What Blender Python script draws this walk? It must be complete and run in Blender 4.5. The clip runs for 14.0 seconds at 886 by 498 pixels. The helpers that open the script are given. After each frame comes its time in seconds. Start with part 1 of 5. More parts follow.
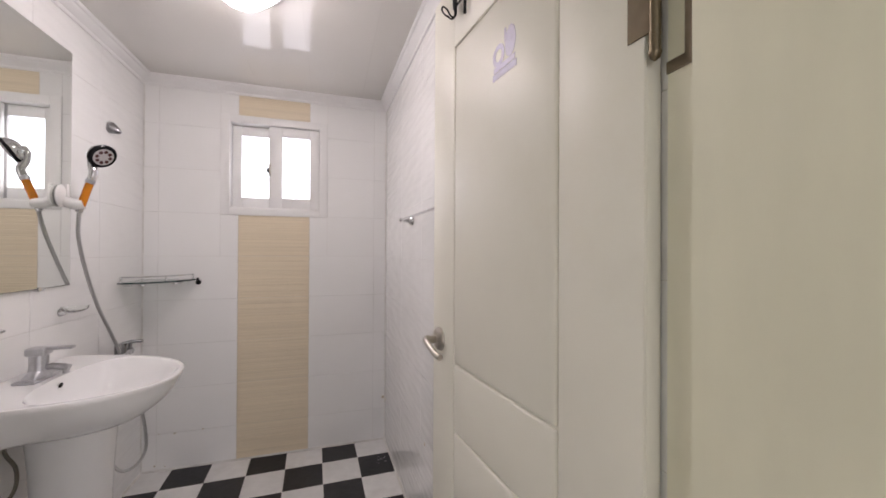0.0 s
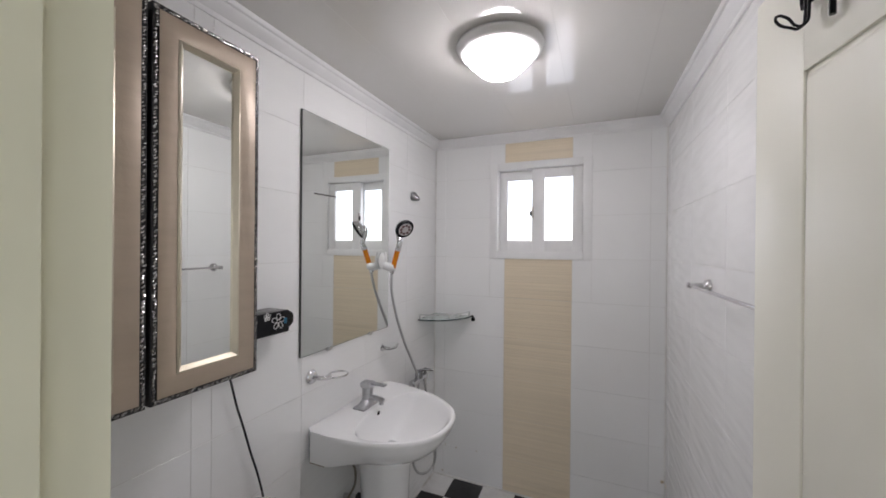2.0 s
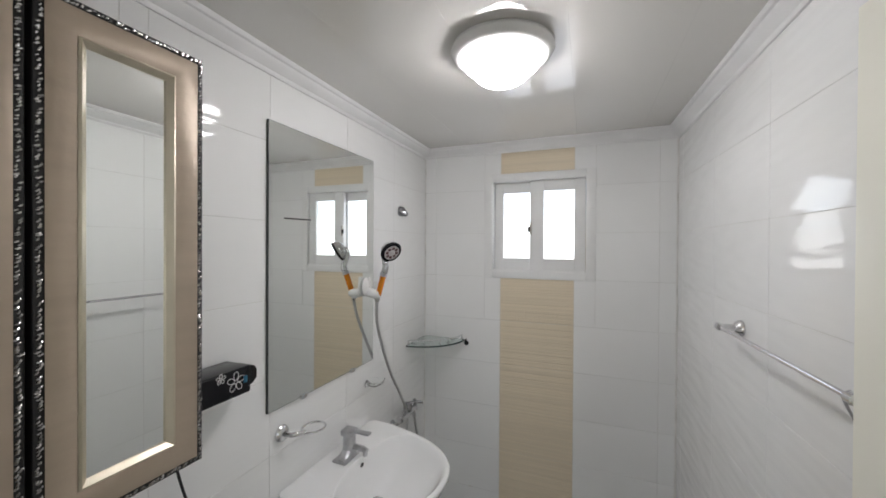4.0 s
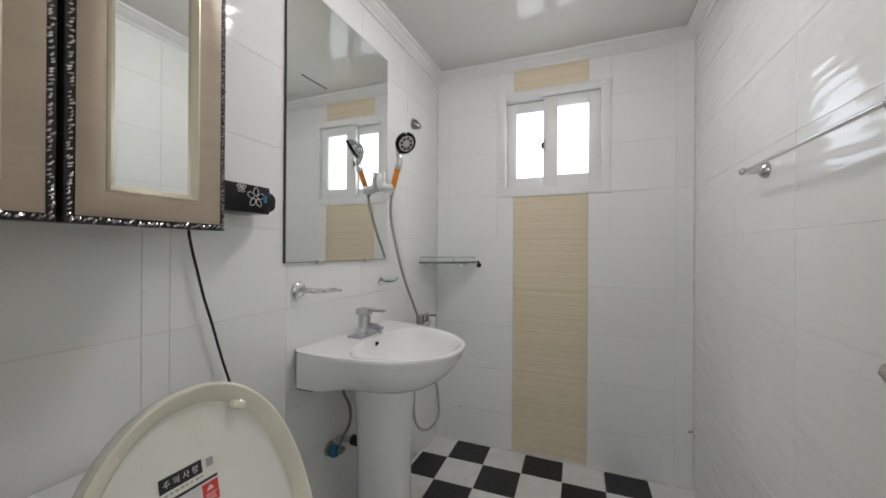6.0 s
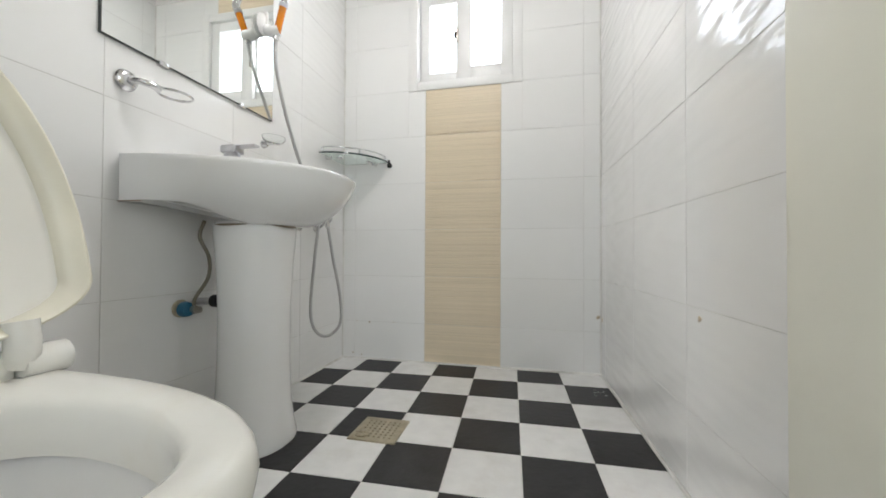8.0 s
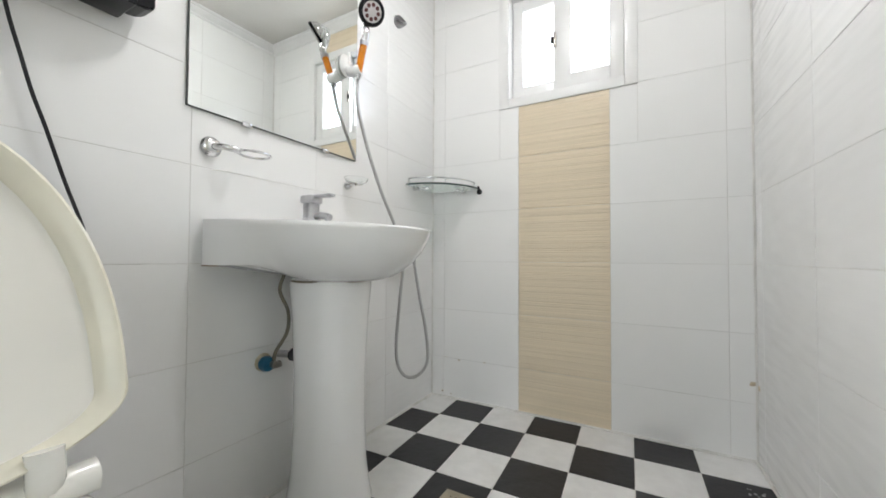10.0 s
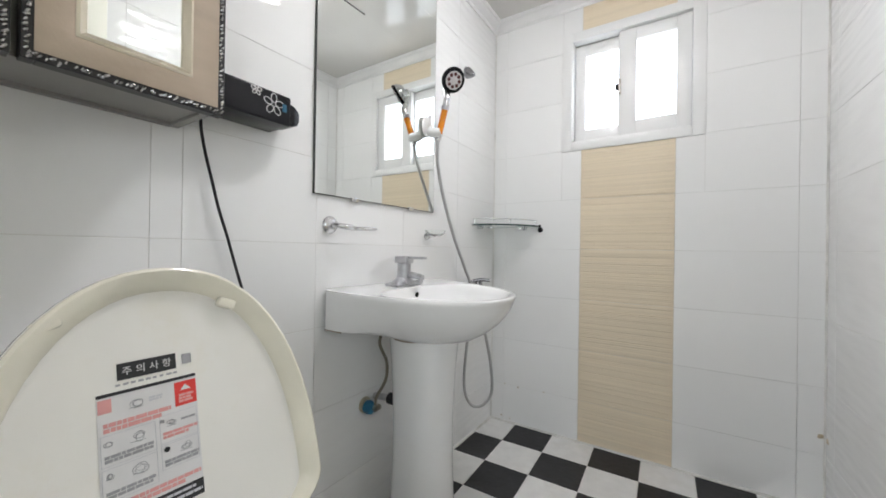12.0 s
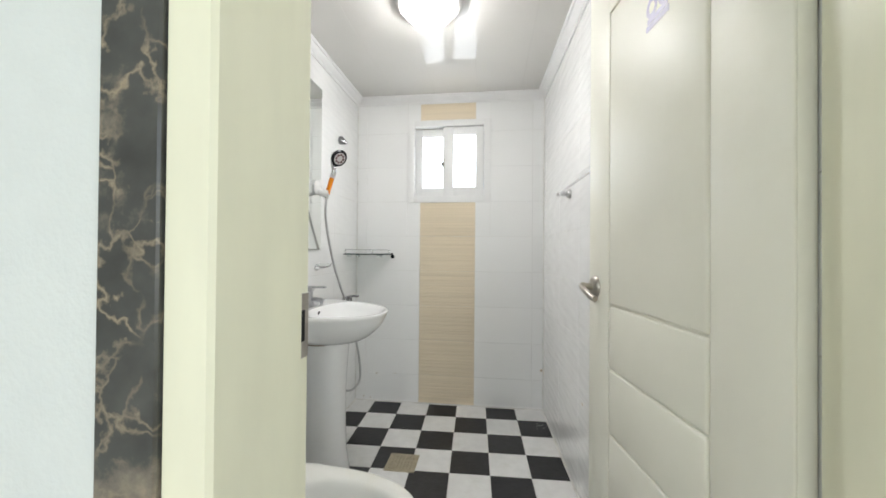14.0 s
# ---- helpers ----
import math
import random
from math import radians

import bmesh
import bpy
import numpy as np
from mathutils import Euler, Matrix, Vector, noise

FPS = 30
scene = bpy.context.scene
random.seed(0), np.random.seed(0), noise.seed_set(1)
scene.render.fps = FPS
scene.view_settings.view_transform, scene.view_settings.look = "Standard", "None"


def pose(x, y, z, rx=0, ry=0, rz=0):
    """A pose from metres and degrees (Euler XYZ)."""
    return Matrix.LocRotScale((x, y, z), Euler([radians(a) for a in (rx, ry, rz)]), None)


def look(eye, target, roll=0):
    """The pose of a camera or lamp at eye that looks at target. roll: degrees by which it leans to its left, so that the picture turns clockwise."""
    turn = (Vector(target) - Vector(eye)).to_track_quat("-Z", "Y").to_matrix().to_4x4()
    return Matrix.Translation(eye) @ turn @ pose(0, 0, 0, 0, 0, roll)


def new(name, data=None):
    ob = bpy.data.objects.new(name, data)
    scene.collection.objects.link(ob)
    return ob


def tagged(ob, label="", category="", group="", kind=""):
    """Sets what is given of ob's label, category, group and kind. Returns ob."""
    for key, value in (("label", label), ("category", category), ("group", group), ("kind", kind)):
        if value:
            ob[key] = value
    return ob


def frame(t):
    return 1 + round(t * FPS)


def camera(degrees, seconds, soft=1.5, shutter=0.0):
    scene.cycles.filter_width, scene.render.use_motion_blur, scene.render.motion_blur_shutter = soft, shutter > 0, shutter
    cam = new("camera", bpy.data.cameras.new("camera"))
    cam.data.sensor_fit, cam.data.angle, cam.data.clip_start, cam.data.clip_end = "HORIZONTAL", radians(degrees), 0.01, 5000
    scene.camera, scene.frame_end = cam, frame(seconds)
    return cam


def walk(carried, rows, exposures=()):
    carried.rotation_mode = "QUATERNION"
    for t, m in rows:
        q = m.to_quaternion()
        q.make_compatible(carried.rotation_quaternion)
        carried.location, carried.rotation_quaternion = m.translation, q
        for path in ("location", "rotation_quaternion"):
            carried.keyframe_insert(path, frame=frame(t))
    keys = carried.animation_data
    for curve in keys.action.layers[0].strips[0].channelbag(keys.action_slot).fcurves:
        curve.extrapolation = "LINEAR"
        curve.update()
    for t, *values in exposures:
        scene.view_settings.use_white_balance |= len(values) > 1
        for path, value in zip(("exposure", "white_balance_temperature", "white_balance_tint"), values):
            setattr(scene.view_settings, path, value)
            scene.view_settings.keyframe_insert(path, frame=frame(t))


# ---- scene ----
cam = camera(100.6, 14.0, soft=1.7)
PATH = [
    (0, (0.988, -2.437, 1.238), (1.579, -0.526, 1.249), 0.3),
    (0.5, (1.055, -2.329, 1.293), (1.329, -0.348, 1.298), 0.2),
    (1, (1.069, -2.263, 1.359), (0.816, -0.279, 1.366), 0.2),
    (1.5, (1.068, -2.251, 1.396), (0.446, -0.351, 1.398), 0.4),
    (2, (1.016, -2.253, 1.505), (0.232, -0.413, 1.501), 0.5),
    (2.5, (0.979, -2.169, 1.649), (0.2, -0.327, 1.638), 0.4),
    (5, (0.902, -2.076, 1.521), (0.201, -0.202, 1.51), 0.4),
    (5.5, (0.894, -2.096, 1.367), (0.07, -0.274, 1.366), 0.2),
    (6, (0.895, -2.087, 1.143), (0.138, -0.236, 1.145), 0.4),
    (6.5, (0.902, -2.09, 0.871), (0.325, -0.175, 0.885), 0.4),
    (7, (0.941, -2.07, 0.575), (0.511, -0.117, 0.6), 0.3),
    (9.5, (1.003, -1.627, 0.573), (0.483, 0.304, 0.615), 0.2),
    (10, (0.997, -1.698, 0.721), (0.034, 0.054, 0.769), 0.3),
    (10.5, (0.949, -1.774, 0.812), (-0.283, -0.199, 0.844), 0.6),
    (11, (0.882, -1.847, 0.885), (-0.649, -0.56, 0.909), 0.3),
    (11.5, (0.849, -1.886, 0.926), (-0.684, -0.602, 0.926), 0.8),
    (12, (0.901, -1.898, 0.937), (-0.193, -0.223, 0.944), 0.9),
    (12.5, (0.908, -1.969, 1.031), (0.107, -0.136, 1.043), 0.6),
    (13, (0.903, -2.156, 1.092), (0.303, -0.248, 1.102), 0.4),
    (13.5, (0.933, -2.413, 1.055), (0.46, -0.469, 1.067), 0.2),
    (14, (0.961, -2.616, 1.088), (0.718, -0.631, 1.105), 0.5),
]
# seconds, stops, kelvin, tint: the clip's own exposure and white balance
EXPOSURES = [(0.0, 0.24, 6780, 25), (1.5, 0.03, 6330, 20), (2.5, -0.10, 6330, 18), (5.0, -0.12, 6400, 12), (6.0, 0.0, 6430, 12), (7.0, 0.54, 6450, 11), (9.5, 0.86, 6380, 11), (11.0, 0.79, 6300, 12), (12.5, 0.63, 6270, 13), (13.0, 0.55, 6290, 12), (13.5, 0.54, 6350, 10), (14.0, 0.70, 6420, 10)]
walk(cam, [(t, look(eye, target, roll)) for t, eye, target, roll in PATH], EXPOSURES)

# ---- world, lights ----
world = bpy.data.worlds.new("world")
scene.world = world
world.use_nodes = True
wn = world.node_tree
sky = wn.nodes.new("ShaderNodeTexSky")
sky.sky_type, sky.sun_disc = "NISHITA", False
sky.sun_elevation, sky.sun_rotation = radians(50), radians(-37)
wn.nodes["Background"].inputs["Strength"].default_value = 0.12
wn.links.new(sky.outputs[0], wn.nodes["Background"].inputs["Color"])

sun = new("sun", bpy.data.lights.new("sun", "SUN"))
sun.data.energy, sun.data.angle, sun.data.color = 1.0, radians(12), (1.0, 0.96, 0.9)
sun.matrix_basis = look((-3, 4, 6), (0, 0, 0))

PANE_POWER, HALL_FILL_POWER, LAMP_GLOW = 0.50, 27.0, 37.0


def area_lamp(name, eye, target, sx, sy, power, color):
    lamp = new(name, bpy.data.lights.new(name, "AREA"))
    lamp.data.shape, lamp.data.size, lamp.data.size_y = "RECTANGLE", sx, sy
    lamp.data.energy, lamp.data.color = power, color
    lamp.matrix_basis = look(eye, target)
    return lamp


area_lamp("window_daylight", (0.557, 0.075, 1.744), (0.557, -1.0, 1.744), 0.165, 0.385, PANE_POWER, (0.94, 0.97, 1.0))
area_lamp("window_daylight", (0.788, 0.045, 1.745), (0.788, -1.0, 1.745), 0.170, 0.390, PANE_POWER, (0.94, 0.97, 1.0))
# unseen fill lamps added in the hall to light door, frame and basin
area_lamp("hall_fill_light", (2.63, -3.7, 1.35), (0.5, -3.7, 1.3), 1.6, 1.4, HALL_FILL_POWER * 0.4, (0.97, 1.0, 0.99))
area_lamp("hall_fill_light", (0.08, -5.55, 1.25), (0.08, 0.0, 1.2), 0.64, 1.9, HALL_FILL_POWER * 0.55, (0.97, 1.0, 0.99))
area_lamp("hall_fill_light", (2.13, -5.55, 1.25), (2.13, 0.0, 1.2), 0.72, 1.9, HALL_FILL_POWER * 0.65, (0.97, 1.0, 0.99))

# ---- materials ----


def material(name, color, rough=0.5, metal=0.0, vary=0.06, scale=6.0, stretch=(1, 1, 1), bump=0.0, bump_scale=60.0,
             bump_stretch=(1, 1, 1), stain=None, stain_scale=3.0, stain_amount=0.3, coat=0.0, random_amount=0.0,
             transmission=0.0, emission=0.0, ior=1.45, rough_vary=0.08, bump_detail=2):
    m = bpy.data.materials.new(name)
    m.use_nodes = True
    nt = m.node_tree
    b = nt.nodes["Principled BSDF"]
    b.inputs["Roughness"].default_value = rough
    b.inputs["Metallic"].default_value = metal
    b.inputs["Coat Weight"].default_value = coat
    b.inputs["Coat Roughness"].default_value = 0.06
    b.inputs["IOR"].default_value = ior
    b.inputs["Transmission Weight"].default_value = transmission
    geo = nt.nodes.new("ShaderNodeNewGeometry")
    mp = nt.nodes.new("ShaderNodeMapping")
    mp.inputs["Scale"].default_value = stretch
    nt.links.new(geo.outputs["Position"], mp.inputs["Vector"])
    noi = nt.nodes.new("ShaderNodeTexNoise")
    noi.inputs["Scale"].default_value, noi.inputs["Detail"].default_value = scale, 5
    nt.links.new(mp.outputs[0], noi.inputs["Vector"])
    ramp = nt.nodes.new("ShaderNodeMapRange")
    ramp.inputs[1].default_value, ramp.inputs[2].default_value = 0.3, 0.7
    ramp.inputs[3].default_value, ramp.inputs[4].default_value = 1 - vary, 1 + vary
    nt.links.new(noi.outputs["Fac"], ramp.inputs[0])
    mul = nt.nodes.new("ShaderNodeVectorMath")
    mul.operation = "MULTIPLY"
    mul.inputs[0].default_value = color[:3]
    nt.links.new(ramp.outputs[0], mul.inputs[1])
    last = mul.outputs[0]
    if random_amount:
        info = nt.nodes.new("ShaderNodeObjectInfo")
        rr = nt.nodes.new("ShaderNodeMapRange")
        rr.inputs[3].default_value, rr.inputs[4].default_value = 1 - random_amount, 1 + random_amount
        nt.links.new(info.outputs["Random"], rr.inputs[0])
        m2 = nt.nodes.new("ShaderNodeVectorMath")
        m2.operation = "MULTIPLY"
        nt.links.new(last, m2.inputs[0])
        nt.links.new(rr.outputs[0], m2.inputs[1])
        last = m2.outputs[0]
    if stain:
        n2 = nt.nodes.new("ShaderNodeTexNoise")
        n2.inputs["Scale"].default_value, n2.inputs["Detail"].default_value = stain_scale, 8
        n2.inputs["Roughness"].default_value = 0.65
        nt.links.new(geo.outputs["Position"], n2.inputs["Vector"])
        r2 = nt.nodes.new("ShaderNodeMapRange")
        r2.inputs[1].default_value, r2.inputs[2].default_value = 0.55, 0.8
        r2.inputs[3].default_value, r2.inputs[4].default_value = 0.0, stain_amount
        nt.links.new(n2.outputs["Fac"], r2.inputs[0])
        mix = nt.nodes.new("ShaderNodeMix")
        mix.data_type = "RGBA"
        mix.inputs["B"].default_value = (*stain, 1)
        nt.links.new(r2.outputs[0], mix.inputs["Factor"])
        nt.links.new(last, mix.inputs["A"])
        last = mix.outputs["Result"]
    nt.links.new(last, b.inputs["Base Color"])
    rv = nt.nodes.new("ShaderNodeMapRange")
    rv.inputs[3].default_value, rv.inputs[4].default_value = max(rough - rough_vary * rough, 0), min(rough + rough_vary * rough * 3, 1)
    nt.links.new(noi.outputs["Fac"], rv.inputs[0])
    nt.links.new(rv.outputs[0], b.inputs["Roughness"])
    if bump:
        mb = nt.nodes.new("ShaderNodeMapping")
        mb.inputs["Scale"].default_value = bump_stretch
        nt.links.new(geo.outputs["Position"], mb.inputs["Vector"])
        nb = nt.nodes.new("ShaderNodeTexNoise")
        nb.inputs["Scale"].default_value, nb.inputs["Detail"].default_value = bump_scale, bump_detail
        nt.links.new(mb.outputs[0], nb.inputs["Vector"])
        bp = nt.nodes.new("ShaderNodeBump")
        bp.inputs["Strength"].default_value, bp.inputs["Distance"].default_value = bump, 0.01
        nt.links.new(nb.outputs["Fac"], bp.inputs["Height"])
        nt.links.new(bp.outputs[0], b.inputs["Normal"])
    if emission:
        b.inputs["Emission Color"].default_value = (*color[:3], 1)
        b.inputs["Emission Strength"].default_value = emission
    return m


TILE_WHITE = material("white_glazed_tile", (0.85, 0.85, 0.84), 0.45, vary=0.02, scale=1.5, bump=0.33, bump_scale=3.2, bump_detail=0.5,
                      bump_stretch=(2.2, 2.2, 12.0), random_amount=0.012, rough_vary=0.1)
TILE_BEIGE = material("beige_ribbed_tile", (0.74, 0.64, 0.485), 0.34, vary=0.07, scale=5, stretch=(0.12, 0.12, 34), random_amount=0.02,
                      bump=0.12, bump_scale=5, bump_stretch=(0.10, 0.10, 50))
GROUT = material("aged_white_grout", (0.70, 0.69, 0.66), 0.85, vary=0.15, scale=9, stain=(0.30, 0.25, 0.18), stain_amount=0.6)
FLOOR_BLACK = material("black_floor_tile", (0.020, 0.0195, 0.021), 0.42, vary=0.35, scale=22, random_amount=0.12, bump=0.12, bump_scale=40,
                       stain=(0.065, 0.063, 0.066), stain_scale=9, stain_amount=0.3)
FLOOR_WHITE = material("white_floor_tile", (0.76, 0.755, 0.74), 0.35, vary=0.05, scale=18, random_amount=0.03, bump=0.10, bump_scale=40,
                       stain=(0.5, 0.47, 0.4), stain_scale=7, stain_amount=0.35)
CEIL = material("glossy_ceiling_panel", (0.70, 0.685, 0.655), 0.05, vary=0.02, scale=2, bump=0.015, bump_scale=3, rough_vary=0.2, ior=1.6)
PVC = material("white_pvc", (0.80, 0.80, 0.79), 0.28, vary=0.02, scale=5)
CORNICE = material("white_cornice", (0.80, 0.795, 0.79), 0.35, vary=0.03, scale=8)
PAINT_DOOR = material("cream_door_lacquer", (0.84, 0.825, 0.73), 0.42, vary=0.03, scale=3, bump=0.05, bump_scale=3,
                      bump_stretch=(6, 6, 1), stain=(0.70, 0.66, 0.52), stain_scale=2, stain_amount=0.35)
PAINT_FRAME = material("yellowed_cream_frame", (0.80, 0.785, 0.62), 0.32, vary=0.04, scale=4, stretch=(4, 4, 1), bump=0.04, bump_scale=6)
WALL_PAPER = material("white_wallpaper", (0.68, 0.71, 0.695), 0.7, vary=0.02, scale=20, bump=0.1, bump_scale=160)
HALL_FLOOR = material("hall_vinyl_floor", (0.45, 0.35, 0.24), 0.4, vary=0.15, scale=5, stretch=(1, 12, 1), bump=0.05)
CERAMIC = material("white_vitreous_china", (0.89, 0.89, 0.885), 0.06, vary=0.01, scale=3, coat=0.3, stain=(0.78, 0.75, 0.66), stain_scale=2.5, stain_amount=0.15)
SEAT = material("cream_seat_plastic", (0.84, 0.83, 0.785), 0.12, vary=0.02, scale=5, stain=(0.68, 0.60, 0.40), stain_scale=5, stain_amount=0.25)
LIDMAT = material("yellowed_lid_plastic", (0.86, 0.84, 0.785), 0.13, vary=0.03, scale=4, stain=(0.66, 0.58, 0.36), stain_scale=4, stain_amount=0.4)
# lid plastic with the lamp's backlight put into a yellower colour
LIDRIM = material("backlit_tint_plastic", (0.82, 0.785, 0.665), 0.2, vary=0.06, scale=9)
TAPE = material("old_yellow_tape", (0.66, 0.58, 0.36), 0.5, vary=0.05, scale=30)
CHROME = material("chrome", (0.72, 0.72, 0.73), 0.12, metal=1.0, vary=0.05, scale=20, rough_vary=0.4)
DULL_CHROME = material("limescaled_chrome", (0.52, 0.52, 0.54), 0.3, metal=1.0, vary=0.12, scale=40, stain=(0.6, 0.6, 0.6), stain_scale=30, stain_amount=0.4)
DARK_CHROME = material("dulled_dark_chrome", (0.30, 0.30, 0.31), 0.2, metal=1.0, vary=0.1, scale=30)
STEEL = material("brushed_steel", (0.44, 0.41, 0.37), 0.28, metal=1.0, vary=0.08, scale=60)
BRASSY = material("antique_hinge_metal", (0.19, 0.155, 0.105), 0.38, metal=1.0, vary=0.15, scale=30)
DRAIN_METAL = material("tarnished_drain_metal", (0.52, 0.46, 0.34), 0.35, metal=0.9, vary=0.15, scale=40)
HOSE = material("ribbed_metal_hose", (0.50, 0.50, 0.50), 0.35, metal=1.0, vary=0.1, scale=300)
BLACK = material("black_plastic", (0.010, 0.010, 0.012), 0.18, vary=0.1, scale=10, ior=1.33)
BLACK_RUBBER = material("black_rubber", (0.015, 0.015, 0.016), 0.6, vary=0.1, scale=10)
# near black, for dark parts and for shade painted in place of holes
DARK = material("black_part_and_hole_shade", (0.01, 0.01, 0.01), 0.9, vary=0.1)
BLUE = material("blue_valve_plastic", (0.02, 0.14, 0.24), 0.4, vary=0.1, scale=20)
ORANGE = material("amber_plastic", (0.90, 0.30, 0.02), 0.2, vary=0.08, scale=25, transmission=0.25)
CHAMPAGNE = material("champagne_frame", (0.47, 0.385, 0.30), 0.36, metal=0.25, vary=0.05, scale=4, stretch=(1, 1, 10), bump=0.05, bump_scale=80)
SILVER_SLIP = material("pale_gold_slip", (0.66, 0.60, 0.48), 0.38, metal=0.85, vary=0.05, scale=20)
BEAD = material("tarnished_silver_bead", (0.42, 0.41, 0.40), 0.22, metal=0.9, vary=0.45, scale=90)
BEAD_BASE = material("black_frame_edge", (0.02, 0.019, 0.02), 0.3, vary=0.2, scale=20)
CAB_GREY = material("grey_cabinet_board", (0.30, 0.29, 0.27), 0.5, vary=0.05, scale=6)
REFLECTION_DARK = material("dark_mirror_reflection", (0.08, 0.075, 0.07), 0.4, vary=0.1, scale=6)
MIRROR = material("mirror_silver", (0.86, 0.88, 0.86), 0.004, metal=1.0, vary=0.005, scale=2, rough_vary=0.0)
MIRROR_EDGE = material("dark_mirror_edge", (0.05, 0.06, 0.055), 0.3, vary=0.1)
GLASS = material("greenish_glass", (0.86, 0.95, 0.92), 0.02, vary=0.005, transmission=1.0, rough_vary=0.0)
GLASS_EDGE = material("dark_green_glass_edge", (0.02, 0.05, 0.045), 0.1, vary=0.1)
CLEAR = material("clear_glass", (0.97, 0.985, 0.98), 0.02, vary=0.005, transmission=1.0, rough_vary=0.0, ior=1.2)
OLD_HOSE = material("aged_braided_hose", (0.24, 0.22, 0.18), 0.45, metal=0.7, vary=0.15, scale=200)
FROST = material("frosted_pane", (0.95, 0.97, 0.98), 0.15, vary=0.005, transmission=1.0, rough_vary=0.0, ior=1.15)
SHADE = material("opal_lamp_glass", (1.0, 0.985, 0.965), 0.2, vary=0.0, emission=LAMP_GLOW)
PAPER = material("label_paper", (0.72, 0.71, 0.70), 0.45, vary=0.03, scale=30)
INK = material("black_ink", (0.03, 0.03, 0.032), 0.45, vary=0.05)
RED = material("red_ink", (0.72, 0.06, 0.05), 0.45, vary=0.04)
PINK = material("faded_red_ink", (0.74, 0.36, 0.34), 0.5, vary=0.04)
GREY_INK = material("grey_ink", (0.36, 0.36, 0.37), 0.5, vary=0.08)
LIGHT_INK = material("pale_grey_ink", (0.58, 0.58, 0.60), 0.5, vary=0.05)
BRONZE = material("brown_bronze_cover", (0.15, 0.118, 0.085), 0.3, metal=0.7, vary=0.1, scale=20)
PURPLE = material("faded_purple_print", (0.47, 0.44, 0.60), 0.4, vary=0.08, scale=60)
WHITE_PLASTIC = material("white_plastic", (0.80, 0.80, 0.79), 0.2, vary=0.02, scale=20)
STAINED = material("faint_brown_stain", (0.50, 0.42, 0.31), 0.7, vary=0.25, scale=90)
GRIME = material("brown_grime", (0.26, 0.215, 0.16), 0.7, vary=0.3, scale=40)
RUST = material("rust_stain", (0.36, 0.24, 0.13), 0.8, vary=0.3, scale=80)
MARBLE = material("dark_emperador_marble", (0.062, 0.062, 0.057), 0.12, vary=0.45, scale=14, stain=(0.42, 0.34, 0.24), stain_scale=7, stain_amount=0.9)


def glaze(m, rough, ior=1.5):
    """A clear rippled glaze over a flat body: the relief bends the gloss alone."""
    nt = m.node_tree
    b = nt.nodes["Principled BSDF"]
    link = b.inputs["Normal"].links[0]
    relief = link.from_socket
    nt.links.remove(link)
    nt.links.new(relief, b.inputs["Coat Normal"])
    b.inputs["Coat Weight"].default_value = 1.0
    b.inputs["Coat Roughness"].default_value = rough
    b.inputs["Coat IOR"].default_value = ior
    b.inputs["Specular IOR Level"].default_value = 0.0


glaze(TILE_WHITE, 0.06)


def marble_veins(m):
    """Pale brown veins along the cell borders of a warped net."""
    nt = m.node_tree
    b = nt.nodes["Principled BSDF"]
    geo = nt.nodes.new("ShaderNodeNewGeometry")
    warp = nt.nodes.new("ShaderNodeTexNoise")
    warp.inputs["Scale"].default_value, warp.inputs["Detail"].default_value = 16, 6
    add = nt.nodes.new("ShaderNodeVectorMath")
    add.operation = "MULTIPLY_ADD"
    add.inputs[1].default_value = (0.16, 0.16, 0.16)
    nt.links.new(geo.outputs["Position"], warp.inputs["Vector"])
    nt.links.new(warp.outputs["Color"], add.inputs[0])
    nt.links.new(geo.outputs["Position"], add.inputs[2])
    cell = nt.nodes.new("ShaderNodeTexVoronoi")
    cell.feature = "DISTANCE_TO_EDGE"
    cell.inputs["Scale"].default_value = 15
    nt.links.new(add.outputs[0], cell.inputs["Vector"])
    r = nt.nodes.new("ShaderNodeMapRange")
    r.inputs[1].default_value, r.inputs[2].default_value = 0.0, 0.07
    r.inputs[3].default_value, r.inputs[4].default_value = 0.8, 0.0
    nt.links.new(cell.outputs["Distance"], r.inputs[0])
    old = b.inputs["Base Color"].links[0].from_socket
    mix = nt.nodes.new("ShaderNodeMix")
    mix.data_type = "RGBA"
    mix.inputs["B"].default_value = (0.36, 0.29, 0.20, 1)
    broken = nt.nodes.new("ShaderNodeTexNoise")
    broken.inputs["Scale"].default_value, broken.inputs["Detail"].default_value = 13, 5
    nt.links.new(geo.outputs["Position"], broken.inputs["Vector"])
    lim = nt.nodes.new("ShaderNodeMapRange")
    lim.inputs[1].default_value, lim.inputs[2].default_value = 0.40, 0.56
    nt.links.new(broken.outputs["Fac"], lim.inputs[0])
    both = nt.nodes.new("ShaderNodeMath")
    both.operation = "MULTIPLY"
    nt.links.new(r.outputs[0], both.inputs[0])
    nt.links.new(lim.outputs[0], both.inputs[1])
    nt.links.new(both.outputs[0], mix.inputs["Factor"])
    nt.links.new(old, mix.inputs["A"])
    nt.links.new(mix.outputs["Result"], b.inputs["Base Color"])


marble_veins(MARBLE)

# ---- building helpers ----


def root_of(ob):
    while ob.parent:
        ob = ob.parent
    return ob


def mesh_from(bm, name, mat, smooth=False):
    me = bpy.data.meshes.new(name)
    bmesh.ops.recalc_face_normals(bm, faces=bm.faces)
    bm.to_mesh(me)
    bm.free()
    me.materials.append(mat)
    if smooth:
        me.shade_smooth()
        me.set_sharp_from_angle(angle=radians(40))
    return me


